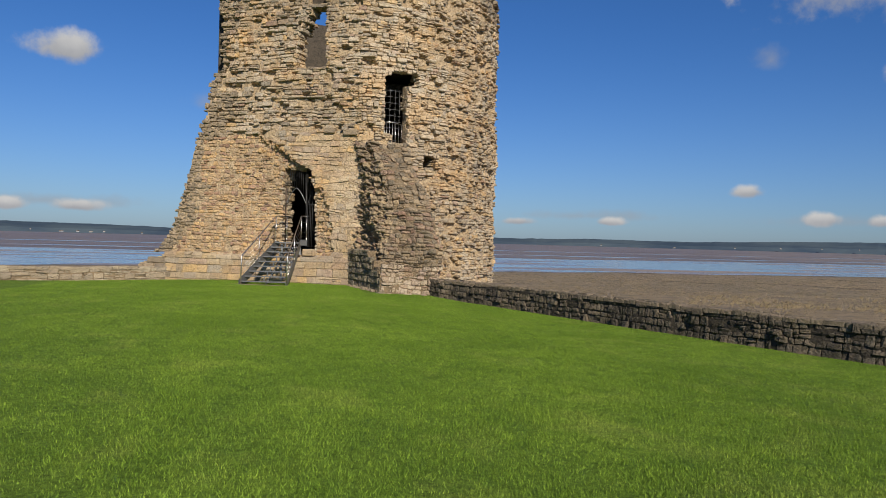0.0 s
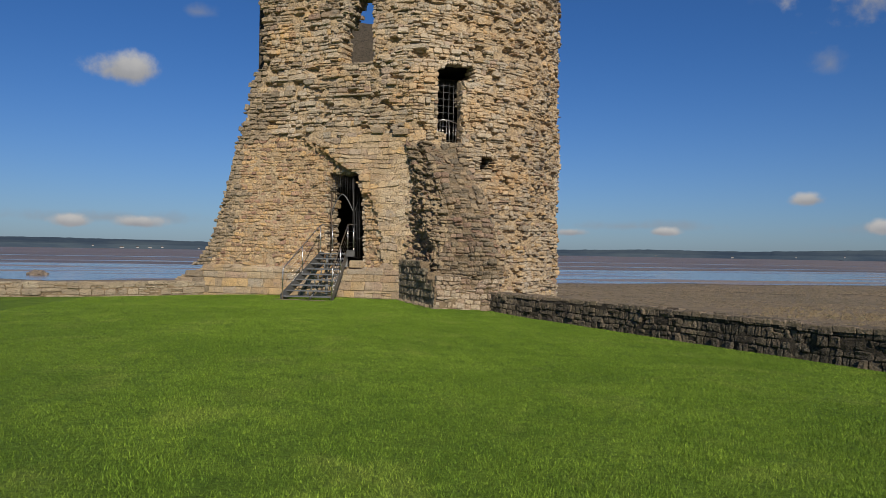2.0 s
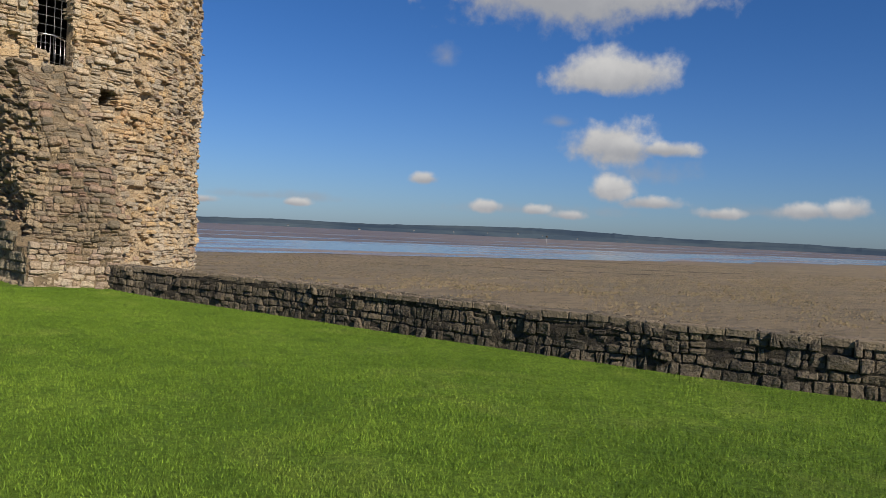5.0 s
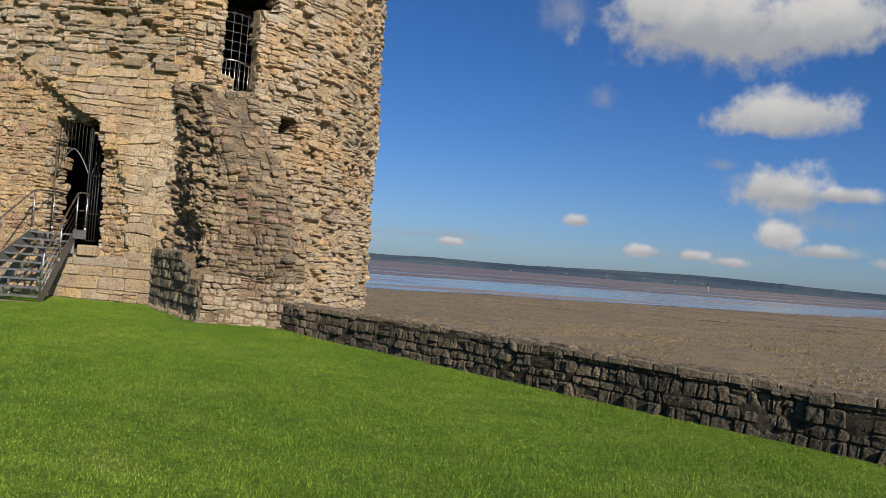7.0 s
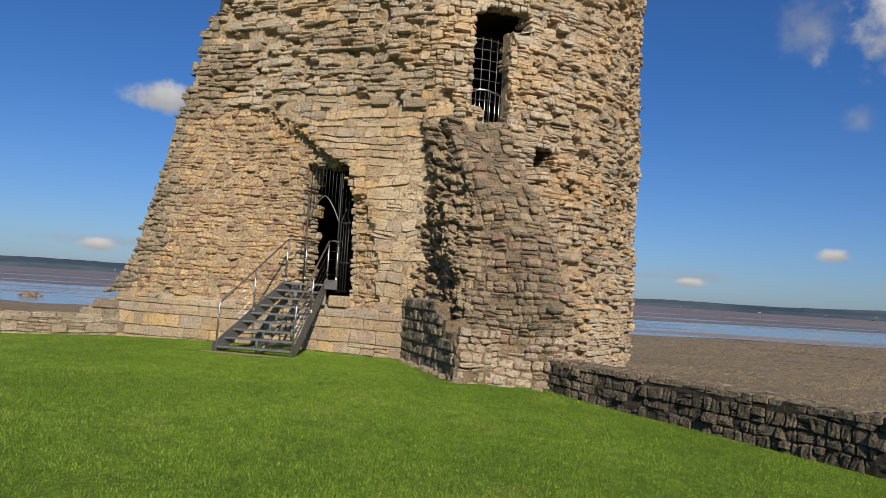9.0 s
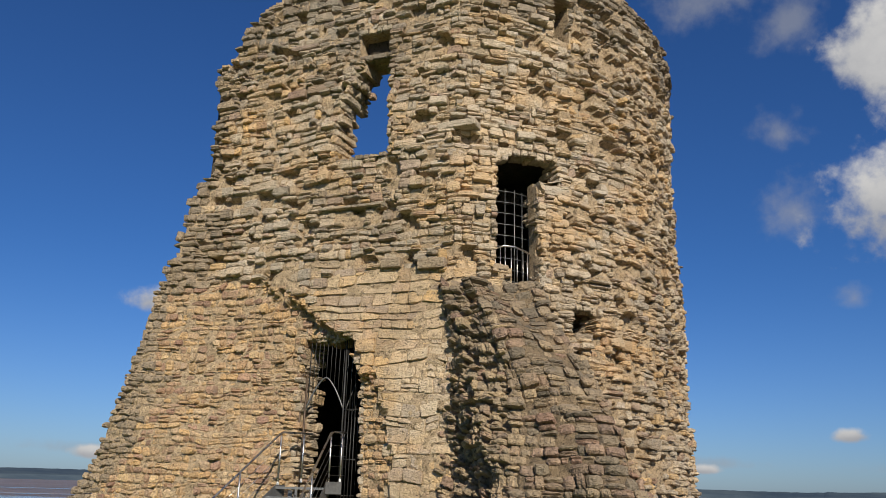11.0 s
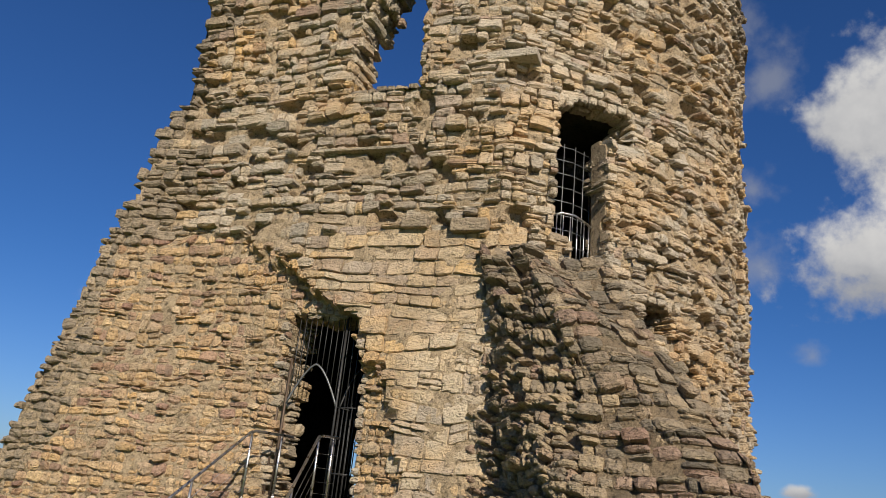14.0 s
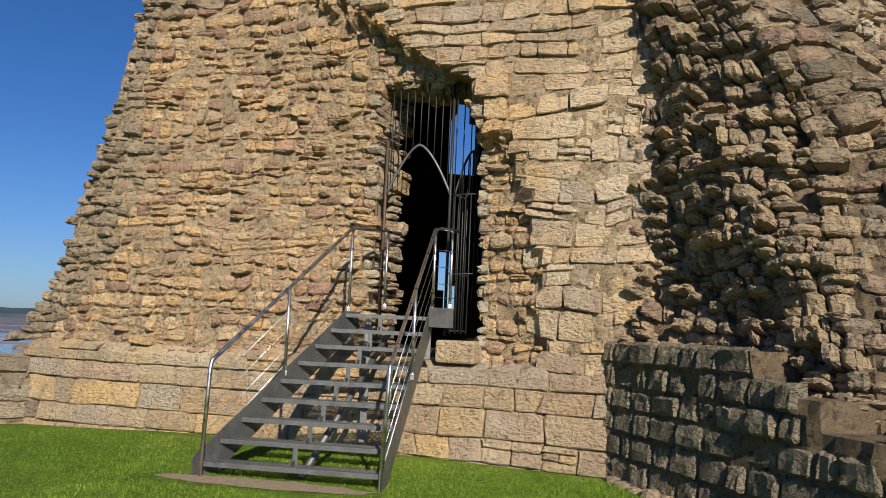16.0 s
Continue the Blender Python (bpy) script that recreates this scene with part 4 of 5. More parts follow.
def low_wall(name, label, pts, height, thick, face, top, core, single, lengths, heights, flip=False, level=None):
    """A low wall of small stones with a flat top; level: the top lies level at that height."""
    chart0, total = line_chart(pts, 0)
    chart = chart0
    if flip:
        def chart(u, z):
            p, n = chart0(u, z)
            return p, -n
    thing = empty(name, (*pts[0], float(lawn_z(*pts[0]))), label, "stone wall")
    ground_at = lambda u: float(chart0(np.array(u), np.array(0.0))[0][2])
    high = lambda u: (height if level is None else level - ground_at(u)) + 0.02 * noise.noise((u * 0.8, 9.0, 0))
    under(shell("core", chart, np.arange(0, total + 0.01, 0.3), np.arange(-1.2, 1.1, 0.05), lambda u, z: z < high(u) - 0.06, thick - 0.02, -0.02, core), thing)
    rows = courses(-0.2, 1.1, heights[0], heights[1], 0, total, lengths[0], lengths[1], lambda u, z: z < high(u) - 0.05, 0.014, gaps=0.0, waver=0.13, split=0.2)
    rows = [(u, (z - h / 2 + min(z + h / 2, high(u) - 0.03)) / 2, l, min(z + h / 2, high(u) - 0.03) - z + h / 2, *more) for u, z, l, h, *more in rows]
    lay("stone", rows, chart, (-0.008, 0.022), 0.08, face, thing, single, worn=0.02, corner=7, limit=200, wild=0.8, jut=0.1)

    def flat(u, z):
        """The wall's top: z is the way across."""
        p, n = chart(u, np.zeros_like(np.asarray(u, float)))
        h = np.vectorize(high)(np.asarray(u, float))
        q = p - n * np.asarray(z, float)[..., None]
        q[..., 2] = p[..., 2] + h - 0.05
        return q, np.broadcast_to(np.array([0.0, 0.0, 1.0]), q.shape)

    rows = courses(-0.015, thick + 0.02, 0.2, 0.3, 0, total, 0.2, 0.55, lambda u, z: True, 0.012, gaps=0.0, waver=0.1, split=0.0)
    lay("coping_stone", rows, flat, (0.035, 0.05), 0.06, top, thing, single, worn=0.015, corner=10, limit=90, wild=0.5, jut=0.03)
    return thing


low_wall("low_wall", "low stone wall along the lawn edge, its face's shade put into a dark colour", WALL_R, 0.58, 0.5, shade_dark_stone, coping_dark, dark_mortar, lambda u, z: 6 < u < 18, (0.13, 0.27), (0.14, 0.25), False, WALL_TOP)
low_wall("low_wall", "low grey-buff stone wall running from the tower's foot", WALL_L, 0.56, 0.6, grey_stone, grey_stone, stub_core, lambda u, z: u < 8, (0.35, 0.8), (0.2, 0.3), True)

# ---- dark block of squared stones at the stub's foot ----
BLOCK = [(4.50, 31.85), (4.94, 29.4), (5.14, 28.0)]
block_chart0, block_len = line_chart(BLOCK, 0)


def block_chart(u, z):
    p, n = block_chart0(u, z)
    p = np.array(p)
    p[..., 2] = z
    return p, n


def block_top(u):
    return 0.97 if u < 2.45 else 0.64 if u < 3.1 else 0.38 if u < 3.75 else 0.1


footing = empty("squared_footing", (4.9, 30.0, -0.5), "stepped footing of squared blackened stone blocks below the stub", "stone footing")
under(shell("core", block_chart, np.linspace(0, block_len, 32), np.linspace(-0.8, 0.95, 16), lambda u, z: z < block_top(u) - 0.02, 0.75, -0.01, stub_core), footing)
rows = []
z = -0.76
for h in (0.24, 0.26, 0.26, 0.25, 0.23, 0.25, 0.26):
    u = 0.0
    while u < block_len:
        l = rng.uniform(0.2, 0.48)
        if block_top(u + l / 2) > z + h * 0.6:
            rows.append((u + l / 2, z + h / 2, l - 0.022, h - 0.022))
        u += l
    z += h
lay("block", rows, block_chart, (0.015, 0.04), 0.1, footing_stone, footing, lambda u, z: True, worn=0.03, corner=8, rough=0.008, wild=0.7)
end_chart0, end_len = line_chart([(5.2, 27.98), (6.05, 28.2)], 0)


def end_chart(u, z):
    p, n = end_chart0(u, z)
    p = np.array(p)
    p[..., 2] = z
    return p, n


rows = courses(-0.75, 0.38, 0.10, 0.2, 0.0, end_len, 0.12, 0.34, lambda u, z: True, 0.016, 0.1, 0.0, waver=0.3)
lay("block", rows, end_chart, (0.0, 0.06), 0.1, pale_stone, footing, lambda u, z: True, corner=5)


def boulder(where, size, turn, material, label):
    """A rough stone lying half in the turf."""
    bm = bmesh.new()
    bmesh.ops.create_icosphere(bm, subdivisions=2, radius=0.5)
    for v in bm.verts:
        c = v.co.copy()
        v.co = Vector([math.copysign(abs(k) ** 0.7, k) * 0.62 for k in c])
        v.co *= 1 + 0.25 * noise.noise(c * 3 + Vector(where))
        v.co = Vector((v.co.x * size[0], v.co.y * size[1], v.co.z * size[2]))
    ob = part("footing_stone", bm, material)
    ob.location, ob.rotation_euler = where, (0.1, 0.05, turn)
    return tagged(ob, label, "stone", "rough stones along the footing")


for i in range(15):
    f = i / 14
    x, y = 4.5 + 0.62 * f, 31.55 - 3.5 * f
    boulder((x + rng.normal(0, 0.04), y, -0.53), (rng.uniform(0.2, 0.36), rng.uniform(0.22, 0.34), rng.uniform(0.12, 0.26)), rng.uniform(0, 3), edge_stone, "rough grey-buff stone half sunk in turf at the footing")

# long stones built into the face
for l, z, w, h, d, mat_, lab in ((3.55, 10.42, 0.75, 0.2, 0.06, "red", ""), (4.25, 10.38, 0.5, 0.19, 0.05, "red", ""), (0.5, 5.76, 0.62, 0.22, 0.04, "grey", ""), (2.6, 7.25, 1.7, 0.06, 0.06, "buff", ""), (1.45, 5.85, 0.45, 0.22, 0.04, "grey", ""), (-0.0, 8.9, 0.9, 0.16, 0.05, "buff", "")):
    bm = bmesh.new()
    box(bm, (BX + LDX * l + 0.527 * (0.19 - d), BY + LDY * l + 0.85 * (0.19 - d), z), (w, 0.4, h), Matrix.Rotation(math.atan2(LDY, LDX), 4, "Z") @ Matrix.Rotation(rng.normal(0, 0.02), 4, "Y"), 0.02)
    under(part("long_stone", bm, {"red": red_stone, "grey": edge_stone, "buff": buff_stone}[mat_]), tower)

# ---- steel stair ----
stair = empty("steel_stair", (1.3, 32.0, -0.5), "flared galvanised steel stair up to the tower door", "stair")
TOP_L, TOP_R, BOT_L, BOT_R = Vector((1.61, 32.98, 1.17)), Vector((2.58, 32.72, 1.17)), Vector((0.22, 31.36, -0.36)), Vector((1.95, 30.80, -0.36))
run = ((TOP_L + TOP_R) / 2 - (BOT_L + BOT_R) / 2)
run.z = 0
run.normalize()
N_STEPS = 8
for k in range(N_STEPS + 1):
    f = k / N_STEPS
    a, b = BOT_L.lerp(TOP_L, f), BOT_R.lerp(TOP_R, f)
    deep = 0.27 if k < N_STEPS else 0.75
    across = (b - a)
    w = across.length
    across.normalize()
    back = Vector((-across.y, across.x, 0))
    # grating: bearing bars and a perforated nosing in one tread
    bm = bmesh.new()
    rot = Matrix((across, back, Vector((0, 0, 1)))).transposed().to_4x4()
    mid = (a + b) / 2
    n_bars = int(w / 0.035)
    for i in range(n_bars + 1):
        box(bm, a + across * (w * i / n_bars) + back * (deep / 2) - Vector((0, 0, 0.016)), (0.004, deep, 0.03), rot)
    for i in range(5 if k < N_STEPS else 9):
        box(bm, mid + back * (deep * (i + 0.5) / (5 if k < N_STEPS else 9)) - Vector((0, 0, 0.01)), (w, 0.004, 0.012), rot)
    tread = under(part("tread", bm, galv), stair)
    bm = bmesh.new()
    box(bm, mid - Vector((0, 0, 0.022)), (w, 0.008, 0.044), rot, 0.002)
    box(bm, mid + back * 0.018, (w, 0.036, 0.005), rot)
    for i in range(int(w / 0.05)):
        box(bm, a + across * (0.025 + i * 0.05) + back * -0.006 - Vector((0, 0, 0.012)), (0.016, 0.006, 0.008), rot)
    ob = part("nosing", bm, galv)
    ob.parent = tread
    ob.matrix_parent_inverse = Matrix.Translation(stair.location).inverted() @ Matrix.Translation(stair.location)
    if k < N_STEPS:
        bm = bmesh.new()
        box(bm, mid + back * 0.20 + Vector((0, 0, 0.08)), (0.05, 0.008, 0.17), rot, 0.002)
        box(bm, mid + back * 0.16 - Vector((0, 0, 0.03)), (0.06, 0.22, 0.008), rot)
        box(bm, mid + back * 0.13 + Vector((0, 0, 0.02)), (0.01, 0.14, 0.05), rot)
        under(part("bracket", bm, galv), stair)


def plate(name, pts, thick, side, material, parent):
    """A flat plate from its outline."""
    bm = bmesh.new()
    v0 = [bm.verts.new(Vector(p) - side * thick / 2) for p in pts]
    v1 = [bm.verts.new(Vector(p) + side * thick / 2) for p in pts]
    bm.faces.new(v0[::-1])
    bm.faces.new(v1)
    for i in range(len(pts)):
        j = (i + 1) % len(pts)
        bm.faces.new((v0[i], v0[j], v1[j], v1[i]))
    bmesh.ops.recalc_face_normals(bm, faces=bm.faces)
    return under(part(name, bm, material), parent)


for bot, top, sgn in ((BOT_L, TOP_L, -1), (BOT_R, TOP_R, 1)):
    d = (top - bot)
    flat = Vector((d.x, d.y, 0)).normalized()
    side = Vector((flat.y, -flat.x, 0))
    z = Vector((0, 0, 1))
    o = side * 0.012 * sgn
    plate("stringer", [bot + o - flat * 0.06 + z * 0.05, bot + o - flat * 0.06 - z * 0.16, bot + o + flat * 0.22 - z * 0.16, top + o + flat * 0.28 - z * 0.16, top + o + flat * 0.28 + z * 0.03, top + o + z * 0.03], 0.012, side, galv, stair)
mid_b, mid_t = (BOT_L + BOT_R) / 2, (TOP_L + TOP_R) / 2
under(bar("spine", [mid_b + run * 0.25 - Vector((0, 0, 0.14)), mid_t + run * 0.2 - Vector((0, 0, 0.14))], 0.035, galv, None), stair)
door_way = Vector((0.527, 0.85, 0))
plate("landing_side", [TOP_R + Vector((0.02, 0.0, 0.12)), TOP_R + Vector((0.02, 0, -0.12)), TOP_R + Vector((0.34, 0.16, -0.12)), TOP_R + Vector((0.34, 0.16, 0.12))], 0.014, Vector((0.45, -0.89, 0)), galv, stair)
bm = bmesh.new()
box(bm, (1.9, 33.2, 0.35), (0.09, 0.09, 1.5), None, 0.006)
under(part("leg", bm, galv), stair)
bm = bmesh.new()
box(bm, (2.62, 32.95, 0.86), (0.09, 0.09, 0.42), None, 0.006)
under(part("leg", bm, galv), stair)


def handrail(name, foot, low, high, tail, inset):
    """A tubular handrail with posts and four thin wires."""
    foot, low, high, tail = (Vector(v) for v in (foot, low, high, tail))
    bend = [foot, low - Vector((0, 0, 0.06)), low + (high - low).normalized() * 0.02, low + (high - low).normalized() * 0.06]
    path = bend + [high - (high - low).normalized() * 0.06, high + (tail - high).normalized() * 0.05, tail]
    rail = under(bar(name, path, 0.0215, steel, None, "brushed stainless handrail", 12), stair)
    posts = [low.lerp(high, 0.5), high, high.lerp(tail, 0.72)]
    for p in posts:
        drop = 0.98 if p is not high else 1.05
        q = under(bar("post", [p, p - Vector((0, 0, drop))], 0.019, steel, None, "", 10), stair)
        bm = bmesh.new()
        box(bm, p - Vector((0, 0, drop - 0.02)), (0.05, 0.05, 0.06), None, 0.005)
        ob = part("bracket", bm, steel)
        ob.parent = q
    for w in (0.27, 0.48, 0.69, 0.86):
        dz = Vector((0, 0, w))
        bar("wire", [low - dz, high - dz, tail - dz], 0.004, steel, rail, "", 6)
    return rail


handrail("handrail", (0.25, 31.3, -0.52), (0.26, 31.42, 0.60), (1.64, 33.09, 2.25), (2.28, 33.42, 2.25), 0)
handrail("handrail", (1.95, 30.76, -0.52), (1.99, 30.82, 0.63), (2.66, 32.87, 2.28), (2.98, 33.02, 2.28), 0)

bm = bmesh.new()
n = 40
ring = [(lambda q: bm.verts.new((q[0], q[1], float(lawn_z(q[0], q[1])) + 0.008)))((0.85 + (1.15 + 0.18 * noise.noise((k * 0.5, 1, 0))) * math.cos(k * 2 * math.pi / n) * 0.88, 30.98 + (0.22 + 0.1 * noise.noise((k * 0.7, 4, 0))) * math.sin(k * 2 * math.pi / n) - 0.32 * math.cos(k * 2 * math.pi / n), -0.492)) for k in range(n)]
bm.faces.new(ring)
tagged(part("worn_patch", bm, bare_earth), "bare trodden earth before the stair foot", "earth", kind="structure")


# ---- iron gate in the doorway ----
def gp(l, z, d=0.35):
    """A point of the gate's plane: metres from the tower's corner along the face, height, depth behind the face."""
    return Vector((BX + LDX * l + 0.527 * d, BY + LDY * l + 0.85 * d, z))


gate = empty("iron_gate", tuple(gp(2.9, 0.9)), "black iron gate with a pointed arch, its leaf standing open", "gate")
G_L, G_R, G_TOP, APEX, SPRING = 3.55, 2.60, 4.3, 3.47, 2.78
for l in (G_L, G_L + 0.13):
    bm = tube(bmesh.new(), [gp(l, 0.95), gp(l, 3.55)], 0.022, 6)
    under(part("post", bm, rust_iron, None, "brown iron post"), gate)
under(bar("post", [gp(G_R, 0.95), gp(G_R, G_TOP)], 0.02, iron, None, "", 6), gate)
mid = (G_L + G_R) / 2


def arch(l):
    """Height of the pointed arch at l."""
    t = abs(l - mid) / ((G_L - G_R) / 2)
    return SPRING + (APEX - SPRING) * (1 - t ** 1.55) if t <= 1 else SPRING


pts = [gp(l, arch(l)) for l in np.linspace(G_L, G_R, 21)]
under(bar("arch", pts, 0.018, galv, None, "worn bright iron arch", 6), gate)
for l in np.arange(G_L - 0.06, 2.24, -0.105):
    foot = arch(l) if l > G_R else SPRING
    under(bar("bar", [gp(l, foot), gp(l, G_TOP)], 0.008, iron, None, "", 6), gate)
for z in (SPRING, 1.75):
    under(bar("crossbar", [gp(G_R, z), gp(2.24, z)], 0.010, iron, None, "", 6), gate)
under(bar("crossbar", [gp(G_L + 0.13, 3.55), gp(G_L, 3.55)], 0.012, rust_iron, None, "", 6), gate)
for l in np.arange(G_R - 0.07, 2.24, -0.075):
    under(bar("bar", [gp(l, 0.98), gp(l, SPRING)], 0.008, iron, None, "", 6), gate)
# open leaf, swung inward
leaf = lambda s, z: gp(G_R - 0.05 - 0.12 * s, z, 0.38 + 0.93 * s)
leaf_frame = under(bar("leaf", [leaf(s, SPRING + (APEX - SPRING) * (1 - abs(2 * s - 1) ** 1.55)) for s in np.linspace(0, 1, 17)], 0.016, iron, None, "open gate leaf of black iron", 6), gate)
for s in np.linspace(0, 1, 9):
    top = SPRING + (APEX - SPRING) * (1 - abs(2 * s - 1) ** 1.55)
    bar("leaf_bar", [leaf(s, 1.0), leaf(s, top)], 0.009 if 0 < s < 1 else 0.018, iron, leaf_frame, "", 6)
for z in (1.02, 1.75, SPRING):
    bar("leaf_rail", [leaf(0, z), leaf(1, z)], 0.012, iron, leaf_frame, "", 6)
bm = bmesh.new()
box(bm, gp(2.33, 0.76, 0.3), (0.52, 0.5, 0.28), Matrix.Rotation(math.atan2(LDY, LDX), 4, "Z"), 0.03)
tagged(part("door_sill", bm, plinth_stone), "worn sandstone sill block below the gate", "sill", kind="structure")

# ---- arch stones over the door ----
lintel = empty("door_lintel", tuple(gp(2.9, 4.2, 0.2)), "row of short upright stones bridging the doorway head", "lintel")
for i in range(7):
    bm = bmesh.new()
    l = 3.70 - i * 0.16
    box(bm, gp(l, 4.40 + 0.05 * math.sin(i * 0.5), 0.42), (0.14, 0.42, 0.26), Matrix.Rotation(math.atan2(LDY, LDX), 4, "Z") @ Matrix.Rotation(rng.normal(0, 0.06), 4, "Y"), 0.03)
    under(part("stone", bm, buff_stone), lintel)


# ---- window guard and grille ----
def wp(u, z, d):
    p, n = rear_chart(np.array(PH0 * R + u), np.array(z))
    return Vector(p - n * d)


guard = empty("window_guard", tuple(wp(1.5, 5.4, 0.5)), "bright steel guard rail curving across the window", "guard rail")
curve = [(1.02, 0.36), (1.2, 0.28), (1.45, 0.28), (1.75, 0.36), (2.0, 0.52), (2.2, 0.75)]
under(bar("rail", [wp(u, 6.22 + (0.06 if 0 < i < 3 else 0), d) for i, (u, d) in enumerate(curve)], 0.02, steel, None, "", 8), guard)
for f in np.linspace(0, 1, 10):
    u, d = np.interp(f, np.linspace(0, 1, 6), [c[0] for c in curve]), np.interp(f, np.linspace(0, 1, 6), [c[1] for c in curve])
    under(bar("baluster", [wp(u, 5.25, d), wp(u, 6.24, d)], 0.010, steel, None, "", 6), guard)
under(bar("post", [wp(1.0, 5.25, 0.45), wp(1.0, 6.7, 0.45)], 0.024, steel, None, "", 8), guard)
grille = empty("window_grille", tuple(wp(1.5, 5.4, 1.0)), "thin iron grid across the dark window opening", "grille")
gc = [(1.05, 0.52), (1.5, 0.52), (1.9, 0.62), (2.3, 0.85), (2.5, 1.1)]
for z in np.arange(5.3, 7.75, 0.26):
    under(bar("wire", [wp(u, z, d) for u, d in gc], 0.008, galv, None, "", 6), grille)
for f in np.linspace(0, 1, 8):
    u, d = np.interp(f, np.linspace(0, 1, 5), [c[0] for c in gc]), np.interp(f, np.linspace(0, 1, 5), [c[1] for c in gc])
    under(bar("wire", [wp(u, 5.2, d), wp(u, 7.7, d)], 0.008, galv, None, "", 6), grille)

# ---- guard rail on the tower's top ----
pale_galv = plain("pale_galvanised_tube", (0.45, 0.47, 0.49), 0.5, 0.15)
top_rail = empty("roof_guard_rail", tuple(wp(3.5, 13.7, 0.8)), "galvanised guard rail enclosure on the tower top", "guard rail")
corners = [(2.8, 0.6), (3.5, 0.5), (4.3, 0.5), (5.0, 0.55)]
back_corners = [(3.2, 1.9), (4.1, 1.8), (4.9, 1.7)]
for u, d in corners + back_corners:
    under(bar("post", [wp(u, 13.3, d), wp(u, 15.25, d)], 0.03, pale_galv, None, "", 8), top_rail)
for z in (15.25, 14.6):
    under(bar("rail", [wp(u, z, d) for u, d in corners], 0.022, pale_galv, None, "", 8), top_rail)
    under(bar("rail", [wp(u, z, d) for u, d in back_corners], 0.022, pale_galv, None, "", 8), top_rail)
under(bar("rail", [wp(2.8, 15.25, 0.6), wp(3.2, 15.25, 1.9)], 0.022, pale_galv, None, "", 8), top_rail)
under(bar("rail", [wp(5.0, 15.25, 0.55), wp(4.9, 15.25, 1.7)], 0.022, pale_galv, None, "", 8), top_rail)
for z in np.arange(13.9, 15.2, 0.1):
    under(bar("wire", [wp(u, z, d) for u, d in corners], 0.003, steel, None, "", 4), top_rail)


# ---- far shore houses, beacon, rock ----
def house(where, w, d, h, turn):
    thing = empty("far_house", where, "distant white house with a dark roof on the far shore", "house", "houses on the far shore")
    rot = Matrix.Translation(where) @ Matrix.Rotation(turn, 4, "Z")
    bm = bmesh.new()
    bmesh.ops.create_cube(bm, size=1, matrix=rot @ Matrix.Translation((0, 0, h / 2)) @ Matrix.Diagonal((w, d, h, 1)))
    under(part("wall", bm, white_wall), thing)
    bm = bmesh.new()
    v = [bm.verts.new(rot @ Vector(p)) for p in ((-w * 0.53, -d * 0.55, h), (w * 0.53, -d * 0.55, h), (w * 0.53, d * 0.55, h), (-w * 0.53, d * 0.55, h), (-w * 0.5, 0, h + d * 0.3), (w * 0.5, 0, h + d * 0.3))]
    for f in ((0, 1, 5, 4), (2, 3, 4, 5), (0, 4, 3), (1, 2, 5), (3, 2, 1, 0)):
        bm.faces.new([v[i] for i in f])
    under(part("roof", bm, timber), thing)
    return thing


for az, dist, up, w in ((-11.2, 1490, 2.0, 16), (-10.2, 1490, 2.5, 10), (-9.4, 1490, 2.0, 14), (-8.6, 1490, 3.0, 9), (-13.0, 1490, 5.0, 6), (-6.2, 1490, 2.0, 7), (26.5, 1490, 2.6, 5), (31.6, 1480, 1.4, 9), (35.6, 1490, 4.0, 5), (38.5, 1500, 6.0, 5), (41.0, 1500, 7.0, 4), (43.2, 1500, 8.0, 5), (45.0, 1500, 6.0, 4), (47.5, 1490, 3.0, 5), (51.0, 1490, 2.0, 4)):
    a = radians(az)
    dist *= 0.765
    house((dist * math.sin(a), dist * math.cos(a), MUD_Z + up * 0.6), w * 0.32, 3, 1.0, -a)

beacon = empty("beacon", (330, 330, MUD_Z), "thin pale marker post standing on the sandbank", "beacon")
under(bar("pole", [(330, 330, MUD_Z), (330, 330, MUD_Z + 4.5)], 0.16, white_wall, None), beacon)
bm = bmesh.new()
box(bm, (330, 330, MUD_Z + 4.6), (0.9, 0.9, 1.0), None, 0.2)
under(part("cage", bm, timber), beacon)
bm = bmesh.new()
bmesh.ops.create_icosphere(bm, subdivisions=3, radius=1.0)
for v in bm.verts:
    v.co = Vector((v.co.x * 1.7, v.co.y * 1.2, v.co.z * 0.8)) * (1 + 0.35 * noise.noise(v.co * 2.1)) + Vector((-41.5, 146, MUD_Z))
tagged(part("rock", bm, mud), "low dark mud-covered rock in the shallow water", "rock")

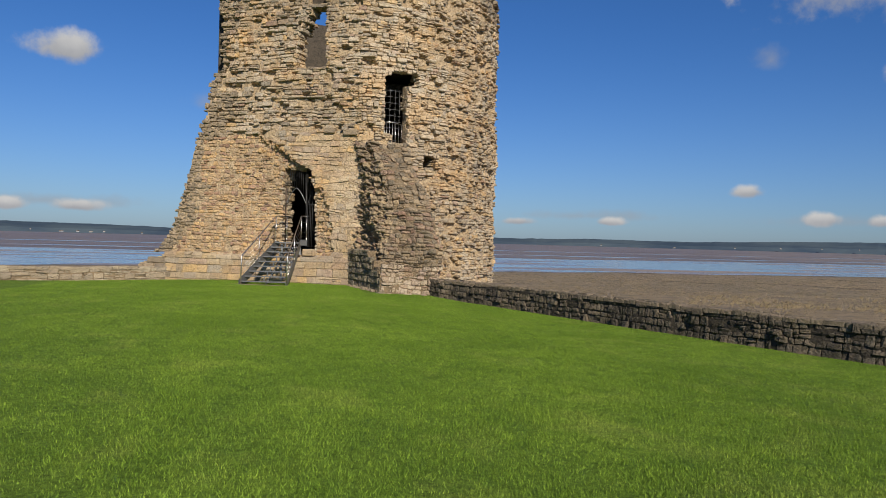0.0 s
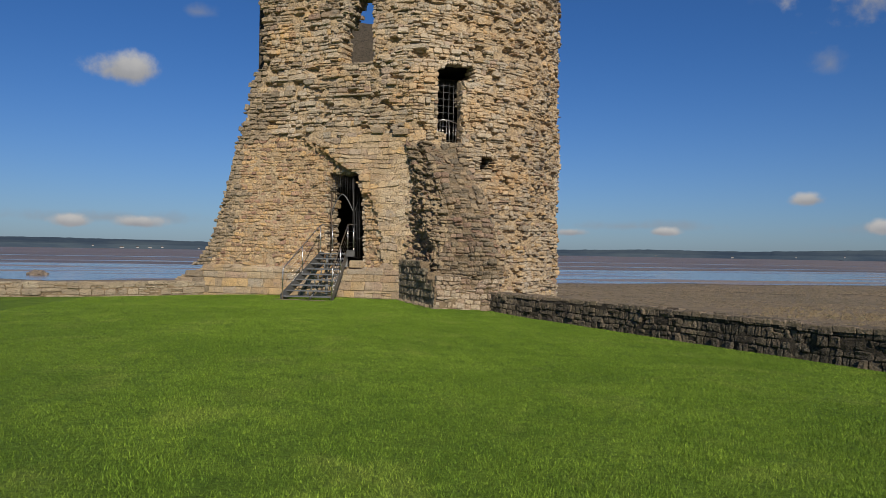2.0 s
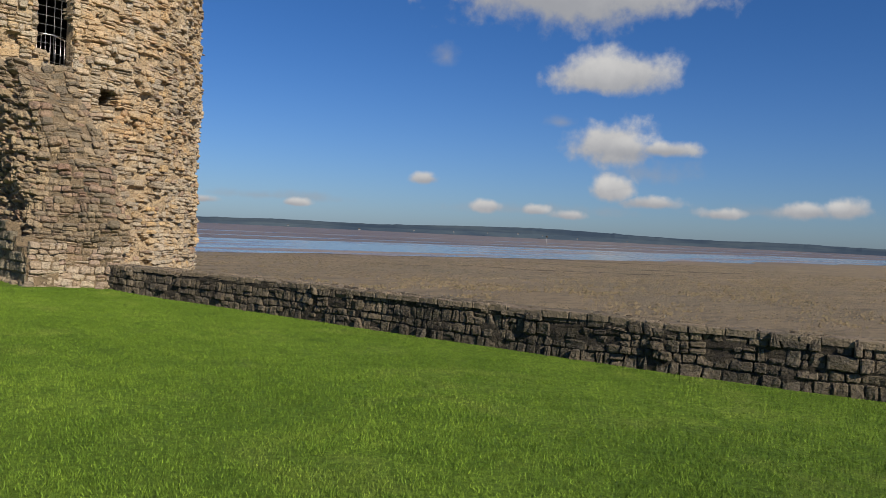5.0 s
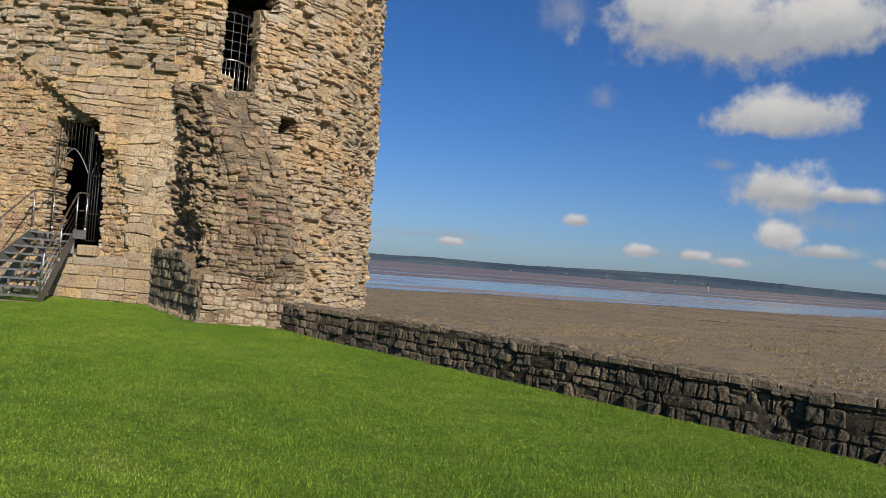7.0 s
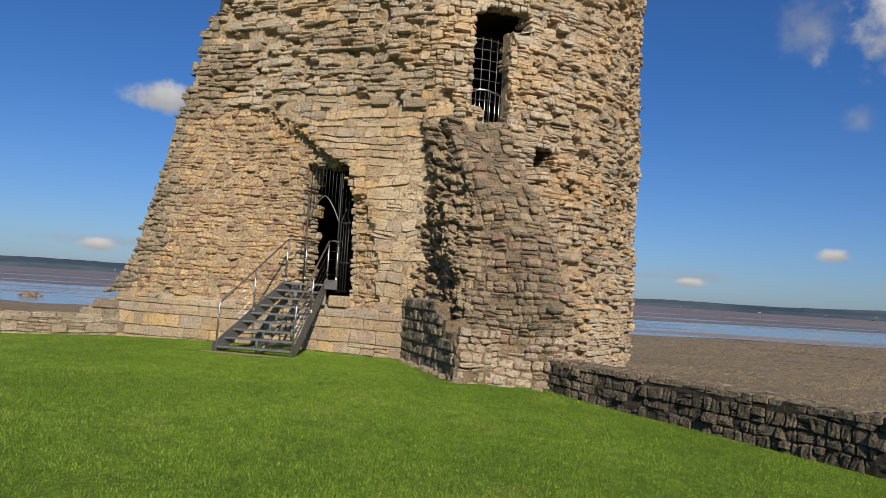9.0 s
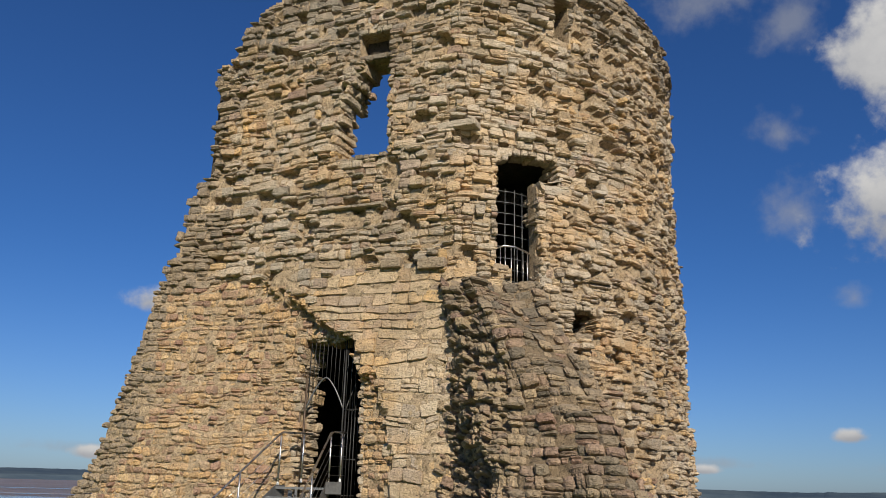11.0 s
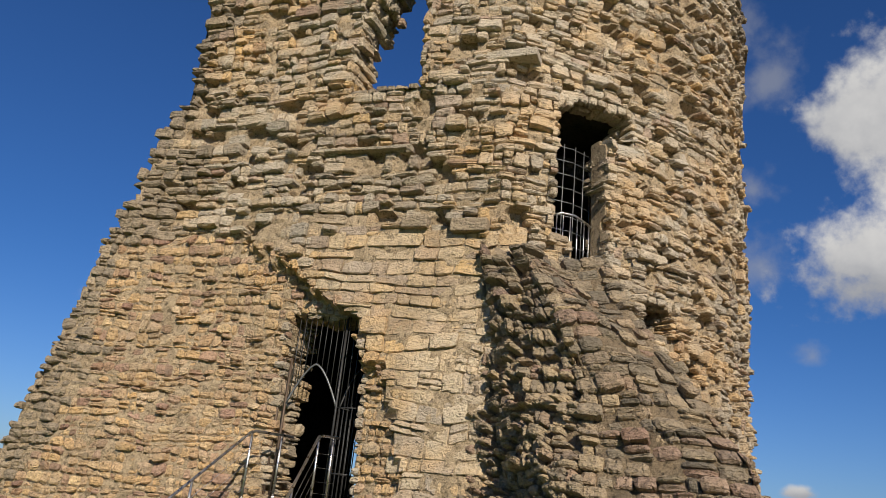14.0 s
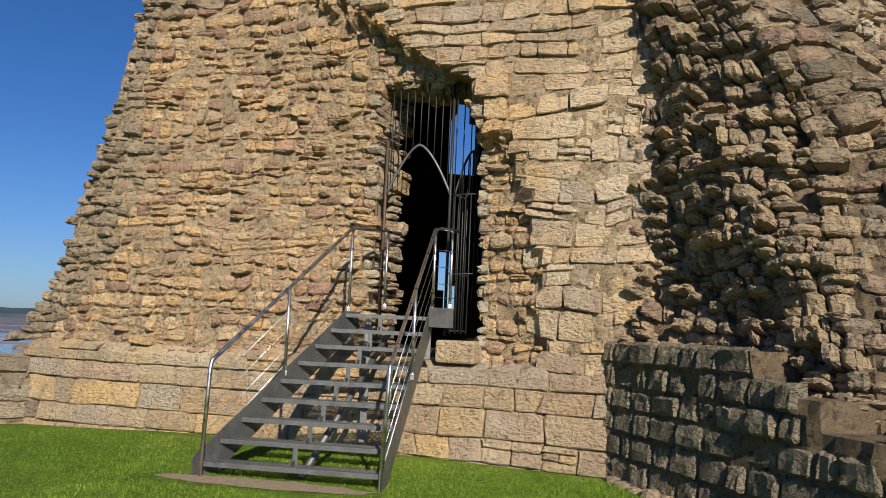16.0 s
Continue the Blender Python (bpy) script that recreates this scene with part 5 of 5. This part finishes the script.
# ---- creeks in the mud ----
wet = Mat("wet_dark_mud", 0.9, 0, 0.1)
wet.colour(wet.mix(wet.noise(0.6, 6), (0.075, 0.06, 0.042), (0.13, 0.10, 0.068)))
for seed, (x0, y0, x1, y1, w) in enumerate(((76, 100, 92, 84, 0.9), (92, 84, 104, 80, 0.7), (101, 118, 112, 92, 1.1), (112, 92, 134, 84, 0.9), (70, 132, 86, 126, 1.3), (122, 128, 148, 108, 1.4), (96, 136, 120, 131, 1.5), (60, 108, 70, 96, 0.6))):
    verts = []
    for i in range(40):
        f = i / 39
        cx = x0 + (x1 - x0) * f
        cy = y0 + (y1 - y0) * f + 4.0 * noise.fractal((f * 3.0, seed * 5.1, 0), 1.0, 2.0, 3)
        ww = 1.0 * w * (0.25 + 0.75 * math.sin(math.pi * f) ** 0.6) * (1 + 0.6 * noise.noise((f * 9, seed, 1)))
        verts += [(cx, cy - ww, MUD_Z + 0.02), (cx, cy + ww, MUD_Z + 0.03)]
    tagged(link_mesh("creek", verts, [(2 * i, 2 * i + 2, 2 * i + 3, 2 * i + 1) for i in range(39)], wet.m), "dark wet creek winding through the mudflat", "creek", kind="structure")

# ---- tufts and clods on the mud ----
tm = Mat("mud_clod", 0.95, 0, 0.1)
tm.colour(tm.ramp(tm.n.new("ShaderNodeNewGeometry").outputs["Random Per Island"], (0.0, (0.09, 0.07, 0.042)), (0.4, (0.14, 0.107, 0.06)), (0.7, (0.165, 0.127, 0.075)), (1.0, (0.125, 0.107, 0.06))))
count = 42000
tx = 9 + 150 * rng.random(count) ** 1.3
ty = -10 + 158 * rng.random(count)
clumpy = np.array([noise.noise((a * 0.11, c * 0.16, 2.0)) for a, c in zip(tx, ty)])
ok = (yard(tx, ty) < -3.6) & (clumpy > -0.3)
tx, ty = tx[ok], ty[ok]
count = len(tx)
wide, tall = rng.uniform(0.08, 0.36, count), rng.uniform(0.015, 0.06, count)
ang = rng.uniform(0, 6.28, count)
far_z = np.where(ty < 75, -0.12, -0.02)
corner = [np.stack([tx + wide * rng.uniform(0.6, 1.2, count) * 1.5 * np.cos(ang + k * 1.57), ty + wide * rng.uniform(0.5, 1.0, count) * np.sin(ang + k * 1.57), np.full(count, MUD_Z) + far_z], -1) for k in range(4)]
tip = np.stack([tx + rng.normal(0, 0.03, count), ty, MUD_Z + tall + np.where(ty < 75, 0.08, 0.0)], -1)
v = np.stack(corner + [tip], 1).reshape(-1, 3)
f = (np.array([(0, 1, 4), (1, 2, 4), (2, 3, 4), (3, 0, 4)])[None] + (np.arange(count) * 5)[:, None, None]).reshape(-1, 3)
tagged(link_mesh("mud_clods", v, f.tolist(), tm.m), "low brown clods and tufts scattered over the mudflat", "mud clods", kind="stuff")

# ---- grass ----
count = 1650000
bx = np.where(rng.random(count) < 0.5, rng.uniform(-7, 13, count), np.clip(rng.normal(3.6, 3.6, count), -10, 13))
by = 2.5 + 32.5 * rng.random(count) ** 1.15 - np.abs(rng.normal(0, 1.2, count)) * (rng.random(count) < 0.5)
ok = (yard(bx, by) > 0.45) & ~((bx > 4.6) & (by > 27.6)) & (by < np.maximum(31.35 + 0.62 * np.minimum(4.9 - bx, 7.2), 0.0) - 0.5 * np.clip((3 - bx) / 3, 0, 1))
earth = ((bx - 0.75) / 1.2) ** 2 + ((by - 30.98 + 0.25 * (bx - 0.75)) / 0.3) ** 2 < 1
ok &= ~(earth & (rng.random(count) < 0.9))
LATTICE = rng.random((512, 512))


def tufts(x, y):
    """Smooth random values from 0 to 1 over the lawn, one a metre."""
    i, j = np.floor(x).astype(int), np.floor(y).astype(int)
    f, g = x - i, y - j
    f, g = f * f * (3 - 2 * f), g * g * (3 - 2 * g)
    at = lambda a, c: LATTICE[a % 512, c % 512]
    return (at(i, j) * (1 - f) + at(i + 1, j) * f) * (1 - g) + (at(i, j + 1) * (1 - f) + at(i + 1, j + 1) * f) * g


clump = 0.4 * tufts(bx * 2.3, by * 2.3) + 0.6 * tufts(bx * 11.0 + 40, by * 11.0)
ok &= rng.random(count) < 0.25 + 1.3 * clump
bx, by, clump = bx[ok], by[ok], clump[ok]
count = len(bx)
bz = lawn_z(bx, by)
bh = rng.uniform(0.010, 0.030, count) * (0.35 + 1.4 * clump)
ang, lean = rng.uniform(0, 2 * np.pi, count), rng.uniform(0.1, 1.3, count) * bh
wide = rng.uniform(0.002, 0.005, count)
ca, sa = np.cos(ang), np.sin(ang)
turn = rng.uniform(0, 2 * np.pi, count)
v = np.stack([np.stack([bx - ca * wide, by - sa * wide, bz - 0.004], -1), np.stack([bx + ca * wide, by + sa * wide, bz - 0.004], -1), np.stack([bx + np.cos(turn) * lean, by + np.sin(turn) * lean, bz + bh], -1)], 1).reshape(-1, 3)
me = bpy.data.meshes.new("grass")
me.vertices.add(count * 3)
me.vertices.foreach_set("co", v.ravel())
me.loops.add(count * 3)
me.loops.foreach_set("vertex_index", np.arange(count * 3))
me.polygons.add(count)
me.polygons.foreach_set("loop_start", np.arange(0, count * 3, 3))
me.update(calc_edges=True)
me.materials.append(blade_grass)
tagged(new("grass", me), "blades of short green grass on the lawn", "grass", kind="stuff")

# ---- single pieces of masonry ----
for piece_name, v, c, material, owner in LATER:
    ob = link_mesh(piece_name, v, STONE_FACES, material)
    ob.location = tuple(c)
    under(ob, owner)
